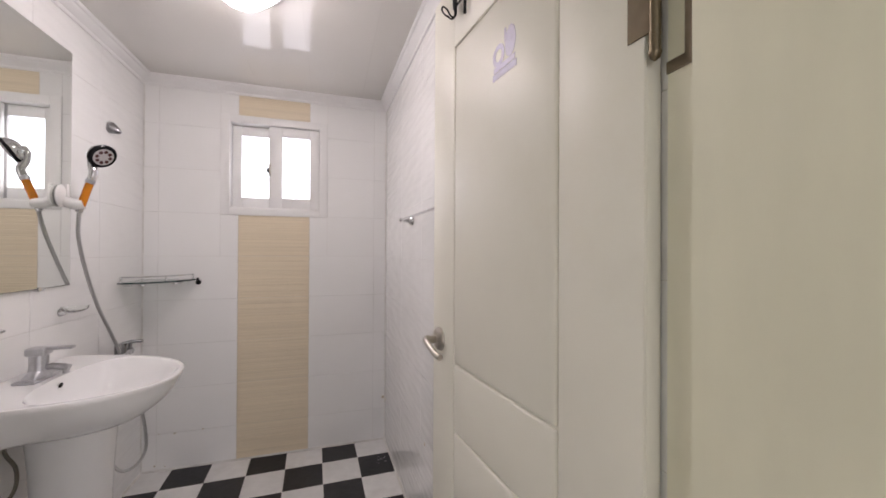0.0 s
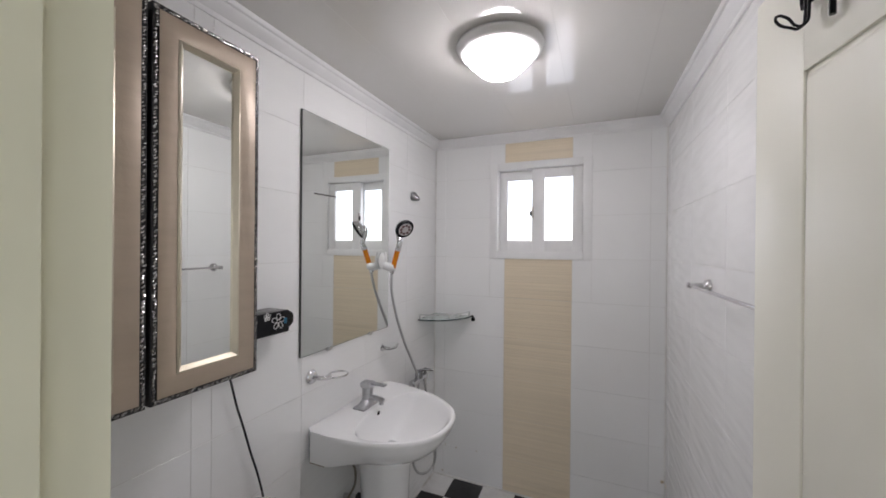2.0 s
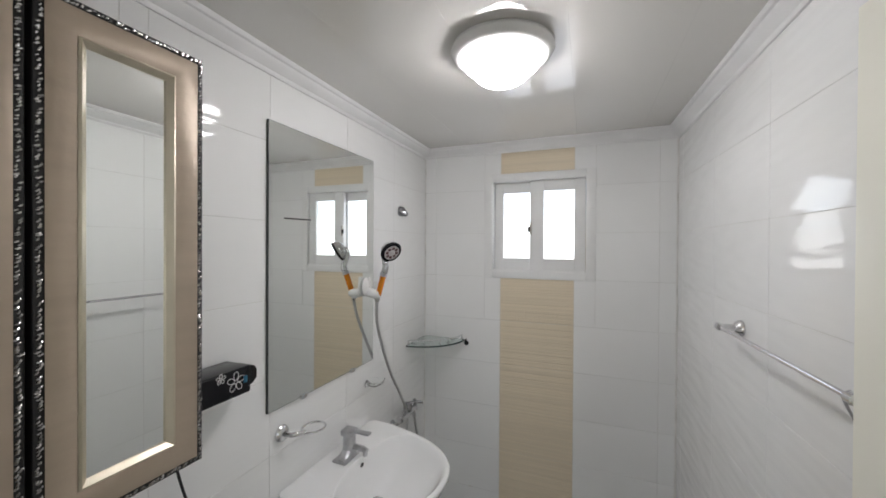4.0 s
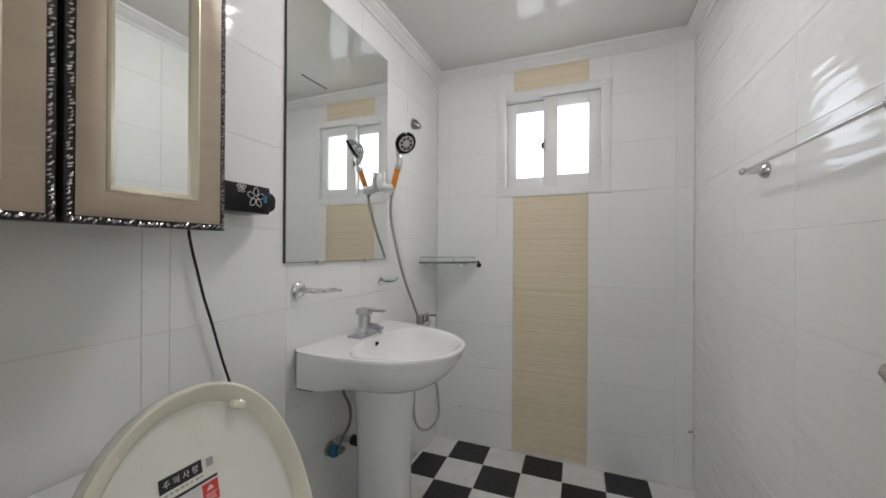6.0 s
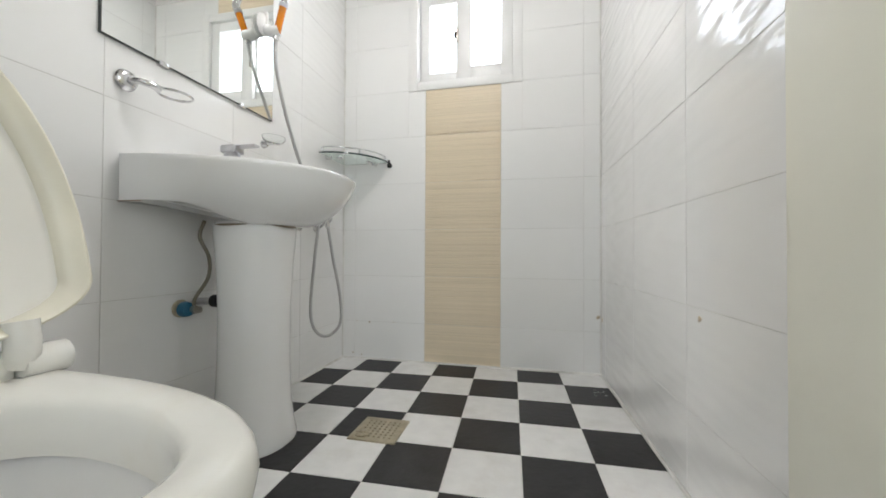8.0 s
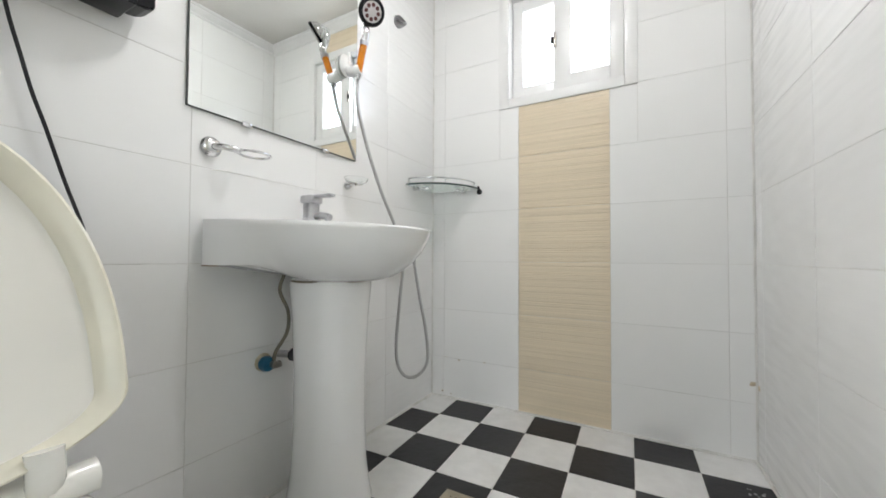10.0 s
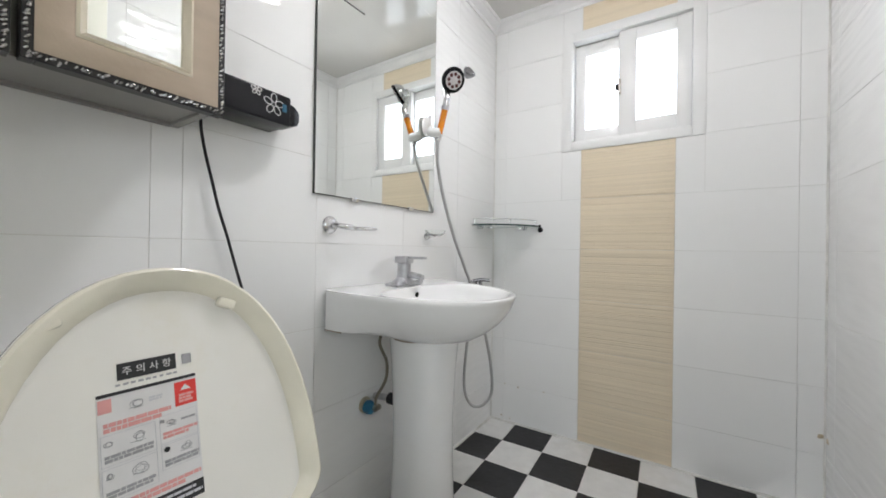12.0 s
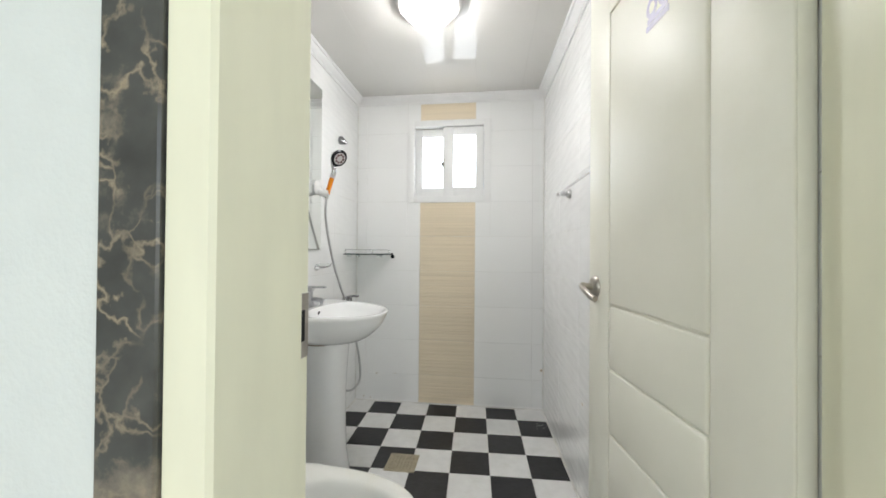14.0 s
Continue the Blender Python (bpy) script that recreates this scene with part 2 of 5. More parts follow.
def part(name, bm, mat, parent, label="", smooth=True):
    """One mesh, built in world coordinates, under a thing or a part."""
    base = root_of(parent).location
    bmesh.ops.translate(bm, verts=bm.verts, vec=-base)
    ob = new(name, mesh_from(bm, name, mat, smooth))
    ob.parent = parent
    if label:
        tagged(ob, label)
    return ob


def thing(name, label, category, at, group=""):
    ob = new(name)
    ob.location = at
    ob.empty_display_size = 0.05
    return tagged(ob, label, category, group)


def structure(name, bm, mat, label, smooth=False):
    ob = new(name, mesh_from(bm, name, mat, smooth))
    return tagged(ob, label, name.split("_")[0], kind="structure")


def box(x0, x1, y0, y1, z0, z1, bevel=0.0, seg=2, bm=None):
    """An axis-aligned box, with rounded edges."""
    b = bmesh.new()
    bmesh.ops.create_cube(b, size=1)
    bmesh.ops.scale(b, verts=b.verts, vec=(x1 - x0, y1 - y0, z1 - z0))
    bmesh.ops.translate(b, verts=b.verts, vec=((x0 + x1) / 2, (y0 + y1) / 2, (z0 + z1) / 2))
    if bevel:
        bmesh.ops.bevel(b, geom=b.edges[:], offset=bevel, segments=seg, affect="EDGES", profile=0.5)
    if bm is None:
        return b
    return merge(bm, b)


def merge(bm, other):
    me = bpy.data.meshes.new("scratch")
    other.to_mesh(me)
    other.free()
    bm.from_mesh(me)
    bpy.data.meshes.remove(me)
    return bm


def loft(rings, closed=True, cap_start=True, cap_end=True, bm=None):
    """Skin through rings of points, all of the same count."""
    bm = bm or bmesh.new()
    rows = [[bm.verts.new(p) for p in ring] for ring in rings]
    n = len(rows[0])
    for a, b in zip(rows, rows[1:]):
        for i in range(n if closed else n - 1):
            j = (i + 1) % n
            bm.faces.new((a[i], a[j], b[j], b[i]))
    if cap_start:
        bm.faces.new(rows[0][::-1])
    if cap_end:
        bm.faces.new(rows[-1])
    return bm


def lathe(profile, center, axis="z", seg=32, bm=None):
    """A body of revolution: profile of (radius, height) along an axis through center."""
    rings = []
    for r, h in profile:
        ring = []
        for i in range(seg):
            a = 2 * math.pi * i / seg
            c, s = max(r, 1e-4) * math.cos(a), max(r, 1e-4) * math.sin(a)
            v = {"z": (c, s, h), "x": (h, c, s), "y": (c, h, s)}[axis]
            ring.append(Vector(center) + Vector(v))
        rings.append(ring)
    return loft(rings, bm=bm)


def smooth_path(points, steps=8):
    """A Catmull-Rom curve through points."""
    p = [Vector(q) for q in points]
    p = [2 * p[0] - p[1]] + p + [2 * p[-1] - p[-2]]
    out = []
    for i in range(1, len(p) - 2):
        for k in range(steps):
            t = k / steps
            a, b, c, d = p[i - 1], p[i], p[i + 1], p[i + 2]
            out.append(0.5 * ((2 * b) + (c - a) * t + (2 * a - 5 * b + 4 * c - d) * t * t + (3 * b - a - 3 * c + d) * t ** 3))
    out.append(p[-2])
    return out


def tube(points, radius, seg=10, ribs=0.0, closed=False, bm=None):
    """A round bar along points; ribs makes every other ring thinner."""
    p = [Vector(q) for q in points]
    n, rings = len(p), []
    up = Vector((0.13, 0.27, 0.95))
    for i, q in enumerate(p):
        d = (p[(i + 1) % n] - p[i - 1]) if closed else (p[min(i + 1, n - 1)] - p[max(i - 1, 0)])
        d.normalize()
        u = (up - d * up.dot(d)).normalized()
        w = d.cross(u)
        up = u
        r = radius * (1 - ribs * (i % 2))
        rings.append([q + u * r * math.cos(2 * math.pi * k / seg) + w * r * math.sin(2 * math.pi * k / seg) for k in range(seg)])
    if closed:
        rings.append(rings[0])
        return loft(rings, cap_start=False, cap_end=False, bm=bm)
    return loft(rings, bm=bm)


def moved(bm, m):
    bmesh.ops.transform(bm, matrix=m, verts=bm.verts)
    return bm


def place_bm(bm, origin, x_axis, y_axis, z_axis):
    """Take a shape built at the origin to a frame of three axes."""
    m = Matrix((x_axis, y_axis, z_axis)).transposed().to_4x4()
    m.translation = origin
    return moved(bm, m)


# ---- the room in numbers ----
WIDTH, FRONT, HALL_FACE, CEILING, CORNICE_Z = 1.345, -2.11, -2.30, 2.21, 2.155
SKEW = 0.03      # the east wall opens towards the door
ROWS_Z = [0.0, 0.205] + [0.205 + 0.249 * k for k in range(1, 9)]
JAMB_L, JAMB_R, DOOR_TOP = 0.70, 1.395, 1.97


def east(y):
    return WIDTH - SKEW * y


# walls: their cores stand just behind the tile faces
structure("wall_west", box(-0.13, -0.0012, -2.30, 0.0, -0.1, 2.4), GROUT, "white tiled bathroom wall beside the basin")
bm = bmesh.new()
box(-0.13, 0.378, 0.0024, 0.17, -0.1, 2.4, bm=bm)
box(0.974, 1.50, 0.0024, 0.17, -0.1, 2.4, bm=bm)
box(0.378, 0.974, 0.0024, 0.17, -0.1, 1.446, bm=bm)
box(0.378, 0.974, 0.0024, 0.17, 2.035, 2.4, bm=bm)
structure("wall_north", bm, GROUT, "white tiled wall with a beige band under a small window")
bm = bmesh.new()
loft([[(east(0.0) + 0.0012, 0.003, z), (east(-2.30) + 0.0012, -2.30, z), (east(-2.30) + 0.14, -2.30, z), (east(0.0) + 0.14, 0.003, z)] for z in (-0.1, 2.4)], bm=bm)
structure("wall_east", bm, GROUT, "white tiled bathroom wall with a towel bar")
bm = bmesh.new()
box(-0.13, JAMB_L - 0.035, HALL_FACE, FRONT - 0.0012, -0.1, 2.4, bm=bm)
box(JAMB_R + 0.03, 1.56, HALL_FACE, FRONT - 0.0012, -0.1, 2.4, bm=bm)
box(JAMB_L - 0.035, JAMB_R + 0.03, HALL_FACE, FRONT - 0.0012, DOOR_TOP + 0.03, 2.4, bm=bm)
structure("wall_south", bm, GROUT, "thick wall with the bathroom doorway")
structure("floor", box(-0.13, 1.56, -2.30, 0.17, -0.1, -0.003), GROUT, "checkerboard tiled bathroom floor")
bm = bmesh.new()
x = -0.02
while x < 1.5:
    box(x, x + 0.29985, -2.30, 0.02, CEILING, CEILING + 0.03, 0.0002, 1, bm=bm)
    x += 0.3
structure("ceiling", bm, CEIL, "glossy white plastic panel ceiling", True)
structure("ceiling_void", box(-0.13, 1.56, -2.30, 0.17, 2.4, 2.45), DARK, "slab above the panel ceiling")

# cornice: a ribbed moulding along the four walls
PROFILE = [(0.0, 0.0), (0.006, 0.0), (0.010, 0.006), (0.010, 0.012), (0.017, 0.017), (0.026, 0.026), (0.032, 0.030), (0.036, 0.040), (0.044, 0.042), (0.048, 0.048), (0.048, 0.0552), (0.0, 0.0552)]


def cornice(name, a, b, inward):
    a, b, n = Vector(a), Vector(b), Vector(inward)
    d = (b - a).normalized()
    rings = []
    for end, s in ((a, 1), (b, -1)):
        rings.append([end + n * o + d * s * o + Vector((0, 0, CORNICE_Z + h)) for o, h in PROFILE])
    return structure(name, loft(rings), CORNICE, "white ribbed plastic cornice under the ceiling", True)


cornice("trim_cornice_north", (0, 0, 0), (WIDTH, 0, 0), (0, -1, 0))
cornice("trim_cornice_west", (0, FRONT, 0), (0, 0, 0), (1, 0, 0))
cornice("trim_cornice_east", (east(0), 0, 0), (east(FRONT), FRONT, 0), (-1, 0, 0))
cornice("trim_cornice_south", (east(FRONT), FRONT, 0), (0, FRONT, 0), (0, 1, 0))

# ---- the hall outside the door ----
# east and south hall walls are out of view; openings added for the fill lamps
bm = bmesh.new()
box(2.6, 2.72, -5.5, -4.5, -0.1, 2.45, bm=bm)
box(2.6, 2.72, -2.9, HALL_FACE, -0.1, 2.45, bm=bm)
box(2.6, 2.72, -4.5, -2.9, -0.1, 0.65, bm=bm)
box(2.6, 2.72, -4.5, -2.9, 2.05, 2.45, bm=bm)
structure("wall_hall_east", bm, WALL_PAPER, "plain white unseen hall wall with an added fill light opening")
structure("wall_hall_west", box(-0.42, -0.30, -5.5, HALL_FACE, -0.1, 2.45), WALL_PAPER, "plain white papered hall wall")
bm = bmesh.new()
box(-0.42, -0.25, -5.62, -5.5, -0.1, 2.45, bm=bm)
box(0.41, 1.76, -5.62, -5.5, -0.1, 2.45, bm=bm)
box(2.50, 2.72, -5.62, -5.5, -0.1, 2.45, bm=bm)
box(1.76, 2.50, -5.62, -5.5, -0.1, 0.30, bm=bm)
box(1.76, 2.50, -5.62, -5.5, 2.20, 2.45, bm=bm)
box(-0.25, 0.41, -5.62, -5.5, -0.1, 0.30, bm=bm)
box(-0.25, 0.41, -5.62, -5.5, 2.20, 2.45, bm=bm)
structure("wall_hall_south", bm, WALL_PAPER, "plain white unseen hall wall with two tall added fill light openings")
structure("ceiling_hall", box(-0.42, 2.72, -5.62, HALL_FACE, 2.35, 2.45), WALL_PAPER, "plain white hall ceiling")
structure("floor_hall", box(-0.42, 2.72, -5.62, HALL_FACE, -0.1, 0.03), HALL_FLOOR, "wood-look vinyl hall floor")
bm = bmesh.new()
box(-0.30, 0.597, HALL_FACE - 0.010, HALL_FACE, 0.03, 2.35, bm=bm)
box(1.51, 2.6, HALL_FACE - 0.010, HALL_FACE, 0.03, 2.35, bm=bm)
box(0.597, 1.51, HALL_FACE - 0.010, HALL_FACE, DOOR_TOP + 0.11, 2.35, bm=bm)
structure("wall_hall_north", bm, WALL_PAPER, "white papered hall wall round the bathroom door")
bm = bmesh.new()
box(0.599, JAMB_L - 0.037, HALL_FACE - 0.016, HALL_FACE, 0.03, DOOR_TOP + 0.11, 0.002, 1, bm=bm)
box(JAMB_R + 0.037, 1.508, HALL_FACE - 0.016, HALL_FACE, 0.03, DOOR_TOP + 0.11, 0.002, 1, bm=bm)
structure("trim_marble_surround", bm, MARBLE, "dark brown veined marble door surround")

# door frame: each jamb has a rebate towards the room and a stop towards the hall
bm = bmesh.new()


def jamb(xf, s, z1, room, stop):
    """A jamb whose face towards the opening lies at xf; s points into the opening."""
    pts = [(xf - s * 0.035, room), (xf, room), (xf, stop), (xf + s * 0.012, stop - 0.004),
           (xf + s * 0.012, HALL_FACE - 0.004), (xf + s * 0.008, HALL_FACE - 0.010), (xf - s * 0.035, HALL_FACE - 0.010)]
    loft([[(px, py, z) for px, py in pts] for z in (0.0, z1)], bm=bm)


jamb(JAMB_L, 1, DOOR_TOP, FRONT + 0.004, FRONT - 0.032)
jamb(JAMB_R, -1, DOOR_TOP, FRONT + 0.032, FRONT - 0.006)
box(JAMB_L - 0.035, JAMB_R + 0.035, HALL_FACE - 0.010, FRONT + 0.012, DOOR_TOP, DOOR_TOP + 0.035, bm=bm)
structure("trim_door_frame", bm, PAINT_FRAME, "yellowed cream wooden door frame")
structure("trim_threshold", box(JAMB_L, JAMB_R, HALL_FACE - 0.01, FRONT + 0.01, -0.002, 0.035, 0.004), MARBLE, "dark stone door threshold")

# white sealant along the floor's edge and up the room's corners
bm = bmesh.new()
for a, c in (((0.003, -0.003, 0.002), (0.003, FRONT, 0.002)), ((0.003, -0.003, 0.002), (WIDTH - 0.003, -0.003, 0.002)), ((WIDTH - 0.003, -0.003, 0.002), (east(FRONT) - 0.003, FRONT, 0.002)),
             ((0.002, -0.002, 0.0), (0.002, -0.002, CORNICE_Z)), ((WIDTH - 0.002, -0.002, 0.0), (WIDTH - 0.002, -0.002, CORNICE_Z))):
    n = 26
    pts = [Vector(a).lerp(Vector(c), k / n) + Vector((0.0008 * math.sin(k * 2.1), 0.0008 * math.cos(k * 1.7), 0)) for k in range(n + 1)]
    tube(pts, 0.0065 if a[2] else 0.004, 8, bm=bm)
structure("trim_sealant", bm, GROUT, "white sealant along the tile edges", True)

# ---- window ----
win = structure("window_1", bmesh.new(), PVC, "white plastic sliding window with frosted panes")


def frame_bm(x0, x1, z0, z1, w, y0, y1, bevel=0.003, wl=None, wr=None, wb=None, wt=None):
    wl, wr, wb, wt = wl or w, wr or w, wb or w, wt or w
    b = bmesh.new()
    box(x0, x0 + wl, y0, y1, z0, z1, bevel, bm=b)
    box(x1 - wr, x1, y0, y1, z0, z1, bevel, bm=b)
    box(x0 + wl - 0.001, x1 - wr + 0.001, y0 + 0.0006, y1 - 0.0006, z0, z0 + wb, bevel, bm=b)
    box(x0 + wl - 0.001, x1 - wr + 0.001, y0 + 0.0006, y1 - 0.0006, z1 - wt, z1, bevel, bm=b)
    return b


part("window_frame", frame_bm(0.376, 0.976, 1.444, 2.037, 0.05, -0.008, 0.11, wb=0.042, wt=0.045), PVC, win)
part("sash", frame_bm(0.428, 0.670, 1.488, 1.990, 0.050, 0.050, 0.070, wb=0.070, wt=0.058, wr=0.040), PVC, win)
part("sash", frame_bm(0.634, 0.925, 1.488, 1.990, 0.075, 0.012, 0.040, wb=0.070, wt=0.056, wr=0.057), PVC, win)
for x0, x1, z0, z1, y in ((0.470, 0.640, 1.550, 1.940, 0.060), (0.700, 0.875, 1.550, 1.942, 0.027)):
    pane = part("pane", box(x0, x1, y - 0.002, y + 0.002, z0, z1), FROST, win)
    pane.visible_shadow = False
latch = part("latch", box(0.634, 0.646, -0.002, 0.014, 1.690, 1.760, 0.003), STEEL, win, "dark metal window latch")
part("lever", box(0.624, 0.636, -0.010, 0.002, 1.705, 1.735, 0.003), DARK, latch)
part("track", box(0.428, 0.925, 0.004, 0.010, 1.482, 1.494, 0.001), PVC, win)

# ---- the door leaf, opened against the east wall ----
HINGE = Vector((1.3719, -2.064, 0.0))
LEAF = Vector((-0.118, 0.993, 0.0)).normalized()       # from hinge to free edge
OUT = Vector((-LEAF.y, LEAF.x, 0.0))                    # away from the wall, into the room
UP = Vector((0, 0, 1))
LEAF_W, LEAF_H = 0.700, 1.97


def on_door(bm):
    """A shape built with x along the leaf from the hinge, y out of its face, z up."""
    return place_bm(bm, HINGE, LEAF, OUT, UP)


door = thing("door", "cream panelled bathroom door standing open along the tiled wall", "door", HINGE + UP * 0.012)
b = bmesh.new()
box(0.0, LEAF_W, -0.033, -0.006, 0.012, LEAF_H, 0.001, bm=b)
box(0.0, 0.158, -0.0065, 0.0, 0.012, LEAF_H, 0.003, bm=b)
box(LEAF_W - 0.138, LEAF_W, -0.0065, 0.0, 0.012, LEAF_H, 0.003, bm=b)
box(0.156, LEAF_W - 0.136, -0.0065, -0.0003, 1.785, LEAF_H, 0.003, bm=b)
box(0.156, LEAF_W - 0.136, -0.0065, -0.0003, 0.012, 0.040, 0.003, bm=b)
part("leaf", on_door(b), PAINT_DOOR, door)
edges = [0.046, 0.217, 0.397, 0.578, 0.760, 0.940, 1.777]
for z0, z1 in zip(edges, edges[1:]):
    part("panel", on_door(box(0.164, LEAF_W - 0.144, -0.012, 0.001, z0 + 0.003, z1 - 0.003, 0.006, 3)), PAINT_DOOR, door)
knob = part("door_handle", on_door(lathe([(0.001, 0.014), (0.016, 0.014), (0.026, 0.012), (0.032, 0.007), (0.034, 0.0), (0.034, -0.001)], (LEAF_W - 0.050, 0, 0.985), "y", 32)), STEEL, door, "satin steel lever handle")
part("spindle", on_door(lathe([(0.011, 0.0), (0.011, 0.032), (0.013, 0.036), (0.013, 0.045), (0.008, 0.048)], (LEAF_W - 0.050, 0, 0.985), "y", 20)), STEEL, knob)
lev = smooth_path([(LEAF_W - 0.046, 0.043, 0.986), (LEAF_W - 0.064, 0.045, 0.980), (LEAF_W - 0.088, 0.044, 0.971), (LEAF_W - 0.112, 0.041, 0.961), (LEAF_W - 0.134, 0.036, 0.956)], 6)
part("lever", on_door(tube(lev, 0.0088, 12)), STEEL, knob)
part("latch_plate", on_door(box(LEAF_W - 0.0005, LEAF_W + 0.0015, -0.030, -0.008, 0.94, 1.03, 0.001)), STEEL, door)


def hinge(z):
    h = part("hinge", on_door(lathe([(0.007, z - 0.052), (0.007, z + 0.052)], (-0.012, -0.004, 0), "z", 14)), BRASSY, door, "antique brown metal hinge")
    part("leaf_plate", on_door(box(-0.010, 0.024, 0.0, 0.002, z - 0.026, z + 0.060, 0.0006, 1)), BRASSY, h)
    part("pin_cap", on_door(lathe([(0.001, z - 0.062), (0.006, z - 0.058), (0.0078, z - 0.052), (0.0078, z - 0.050)], (-0.012, -0.004, 0), "z", 14)), BRASSY, h)


hinge(1.54)
hinge(0.32)
b = bmesh.new()
for z0, z1, y0, y1 in ((1.462, 1.477, -0.004, 0.030), (1.587, 1.600, -0.004, 0.030), (1.477, 1.587, 0.021, 0.030)):
    box(JAMB_R - 0.0025, JAMB_R + 0.002, FRONT + 0.028 - y1, FRONT + 0.028 - y0, z0, z1, bm=b)
tagged(new("hinge_plate", mesh_from(b, "hinge_plate", BRASSY)), "antique brown hinge plate on the door frame", "hinge")
b = box(JAMB_L - 0.002, JAMB_L + 0.002, FRONT - 0.034, FRONT + 0.0035, 0.936, 1.028, 0.0008, 1)
strike = thing("strike_plate", "steel strike plate on the cream door frame", "strike plate", (JAMB_L, FRONT - 0.012, 0.936))
part("plate", b, STEEL, strike)
# solid dark patch for the shade in the latch hole
part("latch_hole_shade", box(JAMB_L - 0.001, JAMB_L + 0.0028, FRONT - 0.026, FRONT - 0.008, 0.960, 1.004, 0.0005, 1), DARK, strike)

# faded toilet sign printed on the door
sign = thing("toilet_sign", "faded purple toilet sign printed on the cream door", "sign", HINGE + LEAF * 0.332 + OUT * 0.002 + UP * 1.59)


def sign_disc(u, v, ru, rv, hole):
    outer = [(u + ru * math.cos(2 * math.pi * i / 24), v + rv * math.sin(2 * math.pi * i / 24)) for i in range(24)]
    inner = [(u + ru * hole * math.cos(2 * math.pi * i / 24), v + rv * hole * math.sin(2 * math.pi * i / 24)) for i in range(24)]
    return on_door(loft([[(p, y, q) for p, q in ring] for ring, y in ((outer, 0.0012), (outer, 0.0018), (inner, 0.0018), (inner, 0.0012))], cap_start=False, cap_end=False))


part("ring", sign_disc(0.342, 1.655, 0.022, 0.024, 0.55), PURPLE, sign)
part("disc", sign_disc(0.299, 1.666, 0.019, 0.032, 0.05), PURPLE, sign)
part("stroke", on_door(box(0.314, 0.320, 0.0012, 0.0018, 1.673, 1.700)), PURPLE, sign)
part("caption_bar", on_door(box(0.277, 0.364, 0.0012, 0.0018, 1.606, 1.620)), PURPLE, sign)
part("caption_bar", on_door(box(0.282, 0.360, 0.0012, 0.0018, 1.6215, 1.634)), PURPLE, sign)

# wire hook rack hung over the top of the door
rack = thing("hook_rack", "black wire over-the-door hook rack", "hook rack", HINGE + LEAF * 0.417 + UP * 1.84)
for z in (1.915, 1.875):
    part("rail", on_door(tube([(0.187, 0.010, z), (0.547, 0.010, z)], 0.0028, 8)), BLACK, rack)
for u in (0.247, 0.487):
    part("strap", on_door(tube(smooth_path([(u, 0.008, 1.83), (u, 0.008, 1.93), (u, 0.006, LEAF_H), (u, 0.003, LEAF_H + 0.006), (u, -0.018, LEAF_H + 0.0075), (u, -0.034, LEAF_H + 0.006), (u, -0.038, LEAF_H - 0.03)], 5), 0.004, 8)), BLACK, rack)
for u in (0.215, 0.292, 0.442, 0.532):
    w = 0.007
    up = [(0.012, 1.872), (0.012, 1.925), (0.013, 1.944), (0.022, 1.953), (0.040, 1.954), (0.054, 1.956)]
    loop = [(u - w * 0.7, y, z) for y, z in up] + [(u - w * 1.3, 0.064, 1.962), (u - w, 0.073, 1.970), (u, 0.076, 1.973), (u + w, 0.073, 1.970), (u + w * 1.3, 0.064, 1.962)] + [(u + w * 0.7, y, z) for y, z in up[::-1]]
    hk = part("hook", on_door(tube(smooth_path(loop, 5), 0.0021, 8)), BLACK, rack)
    low = [(0.012, 1.905), (0.012, 1.862), (0.014, 1.846), (0.022, 1.840), (0.030, 1.843)]
    loop = [(u - w * 0.6, y, z) for y, z in low] + [(u - w * 1.3, 0.039, 1.850), (u - w, 0.047, 1.857), (u, 0.050, 1.860), (u + w, 0.047, 1.857), (u + w * 1.3, 0.039, 1.850)] + [(u + w * 0.6, y, z) for y, z in low[::-1]]
    part("lower_hook", on_door(tube(smooth_path(loop, 5), 0.0021, 8)), BLACK, hk)
for u in (0.190, 0.544):
    part("rail_end", on_door(tube(smooth_path([(u, 0.010, 1.875), (u + 0.004 * (1 if u > 0.4 else -1), 0.010, 1.884), (u + 0.004 * (1 if u > 0.4 else -1), 0.010, 1.906), (u, 0.010, 1.915)], 4), 0.0028, 8)), BLACK, rack)
for u in (0.247, 0.487):
    part("strap_plate", on_door(loft([[(u - q, y, z) for q, y in ((h, 0.002), (-h, 0.002), (-h, 0.005), (h, 0.005))] for z, h in ((1.938, 0.004), (1.952, 0.011), (LEAF_H, 0.012))])), BLACK, rack)

# ---- ceiling lamp ----
lamp = thing("ceiling_lamp", "round ceiling lamp with a glowing opal glass dome", "lamp", (0.690, -1.00, CEILING))
part("base_ring", lathe([(0.140, 0.0), (0.150, -0.004), (0.152, -0.012), (0.142, -0.028), (0.130, -0.033), (0.118, -0.033)], (0.690, -1.00, CEILING), seg=56), WHITE_PLASTIC, lamp)
part("shade", lathe([(0.102, -0.028), (0.111, -0.034), (0.113, -0.044), (0.107, -0.056), (0.093, -0.065), (0.086, -0.072), (0.079, -0.083), (0.062, -0.096), (0.040, -0.104), (0.02, -0.107), (0.0, -0.1075)], (0.690, -1.00, CEILING), seg=56), SHADE, lamp, "glowing opal glass dome")

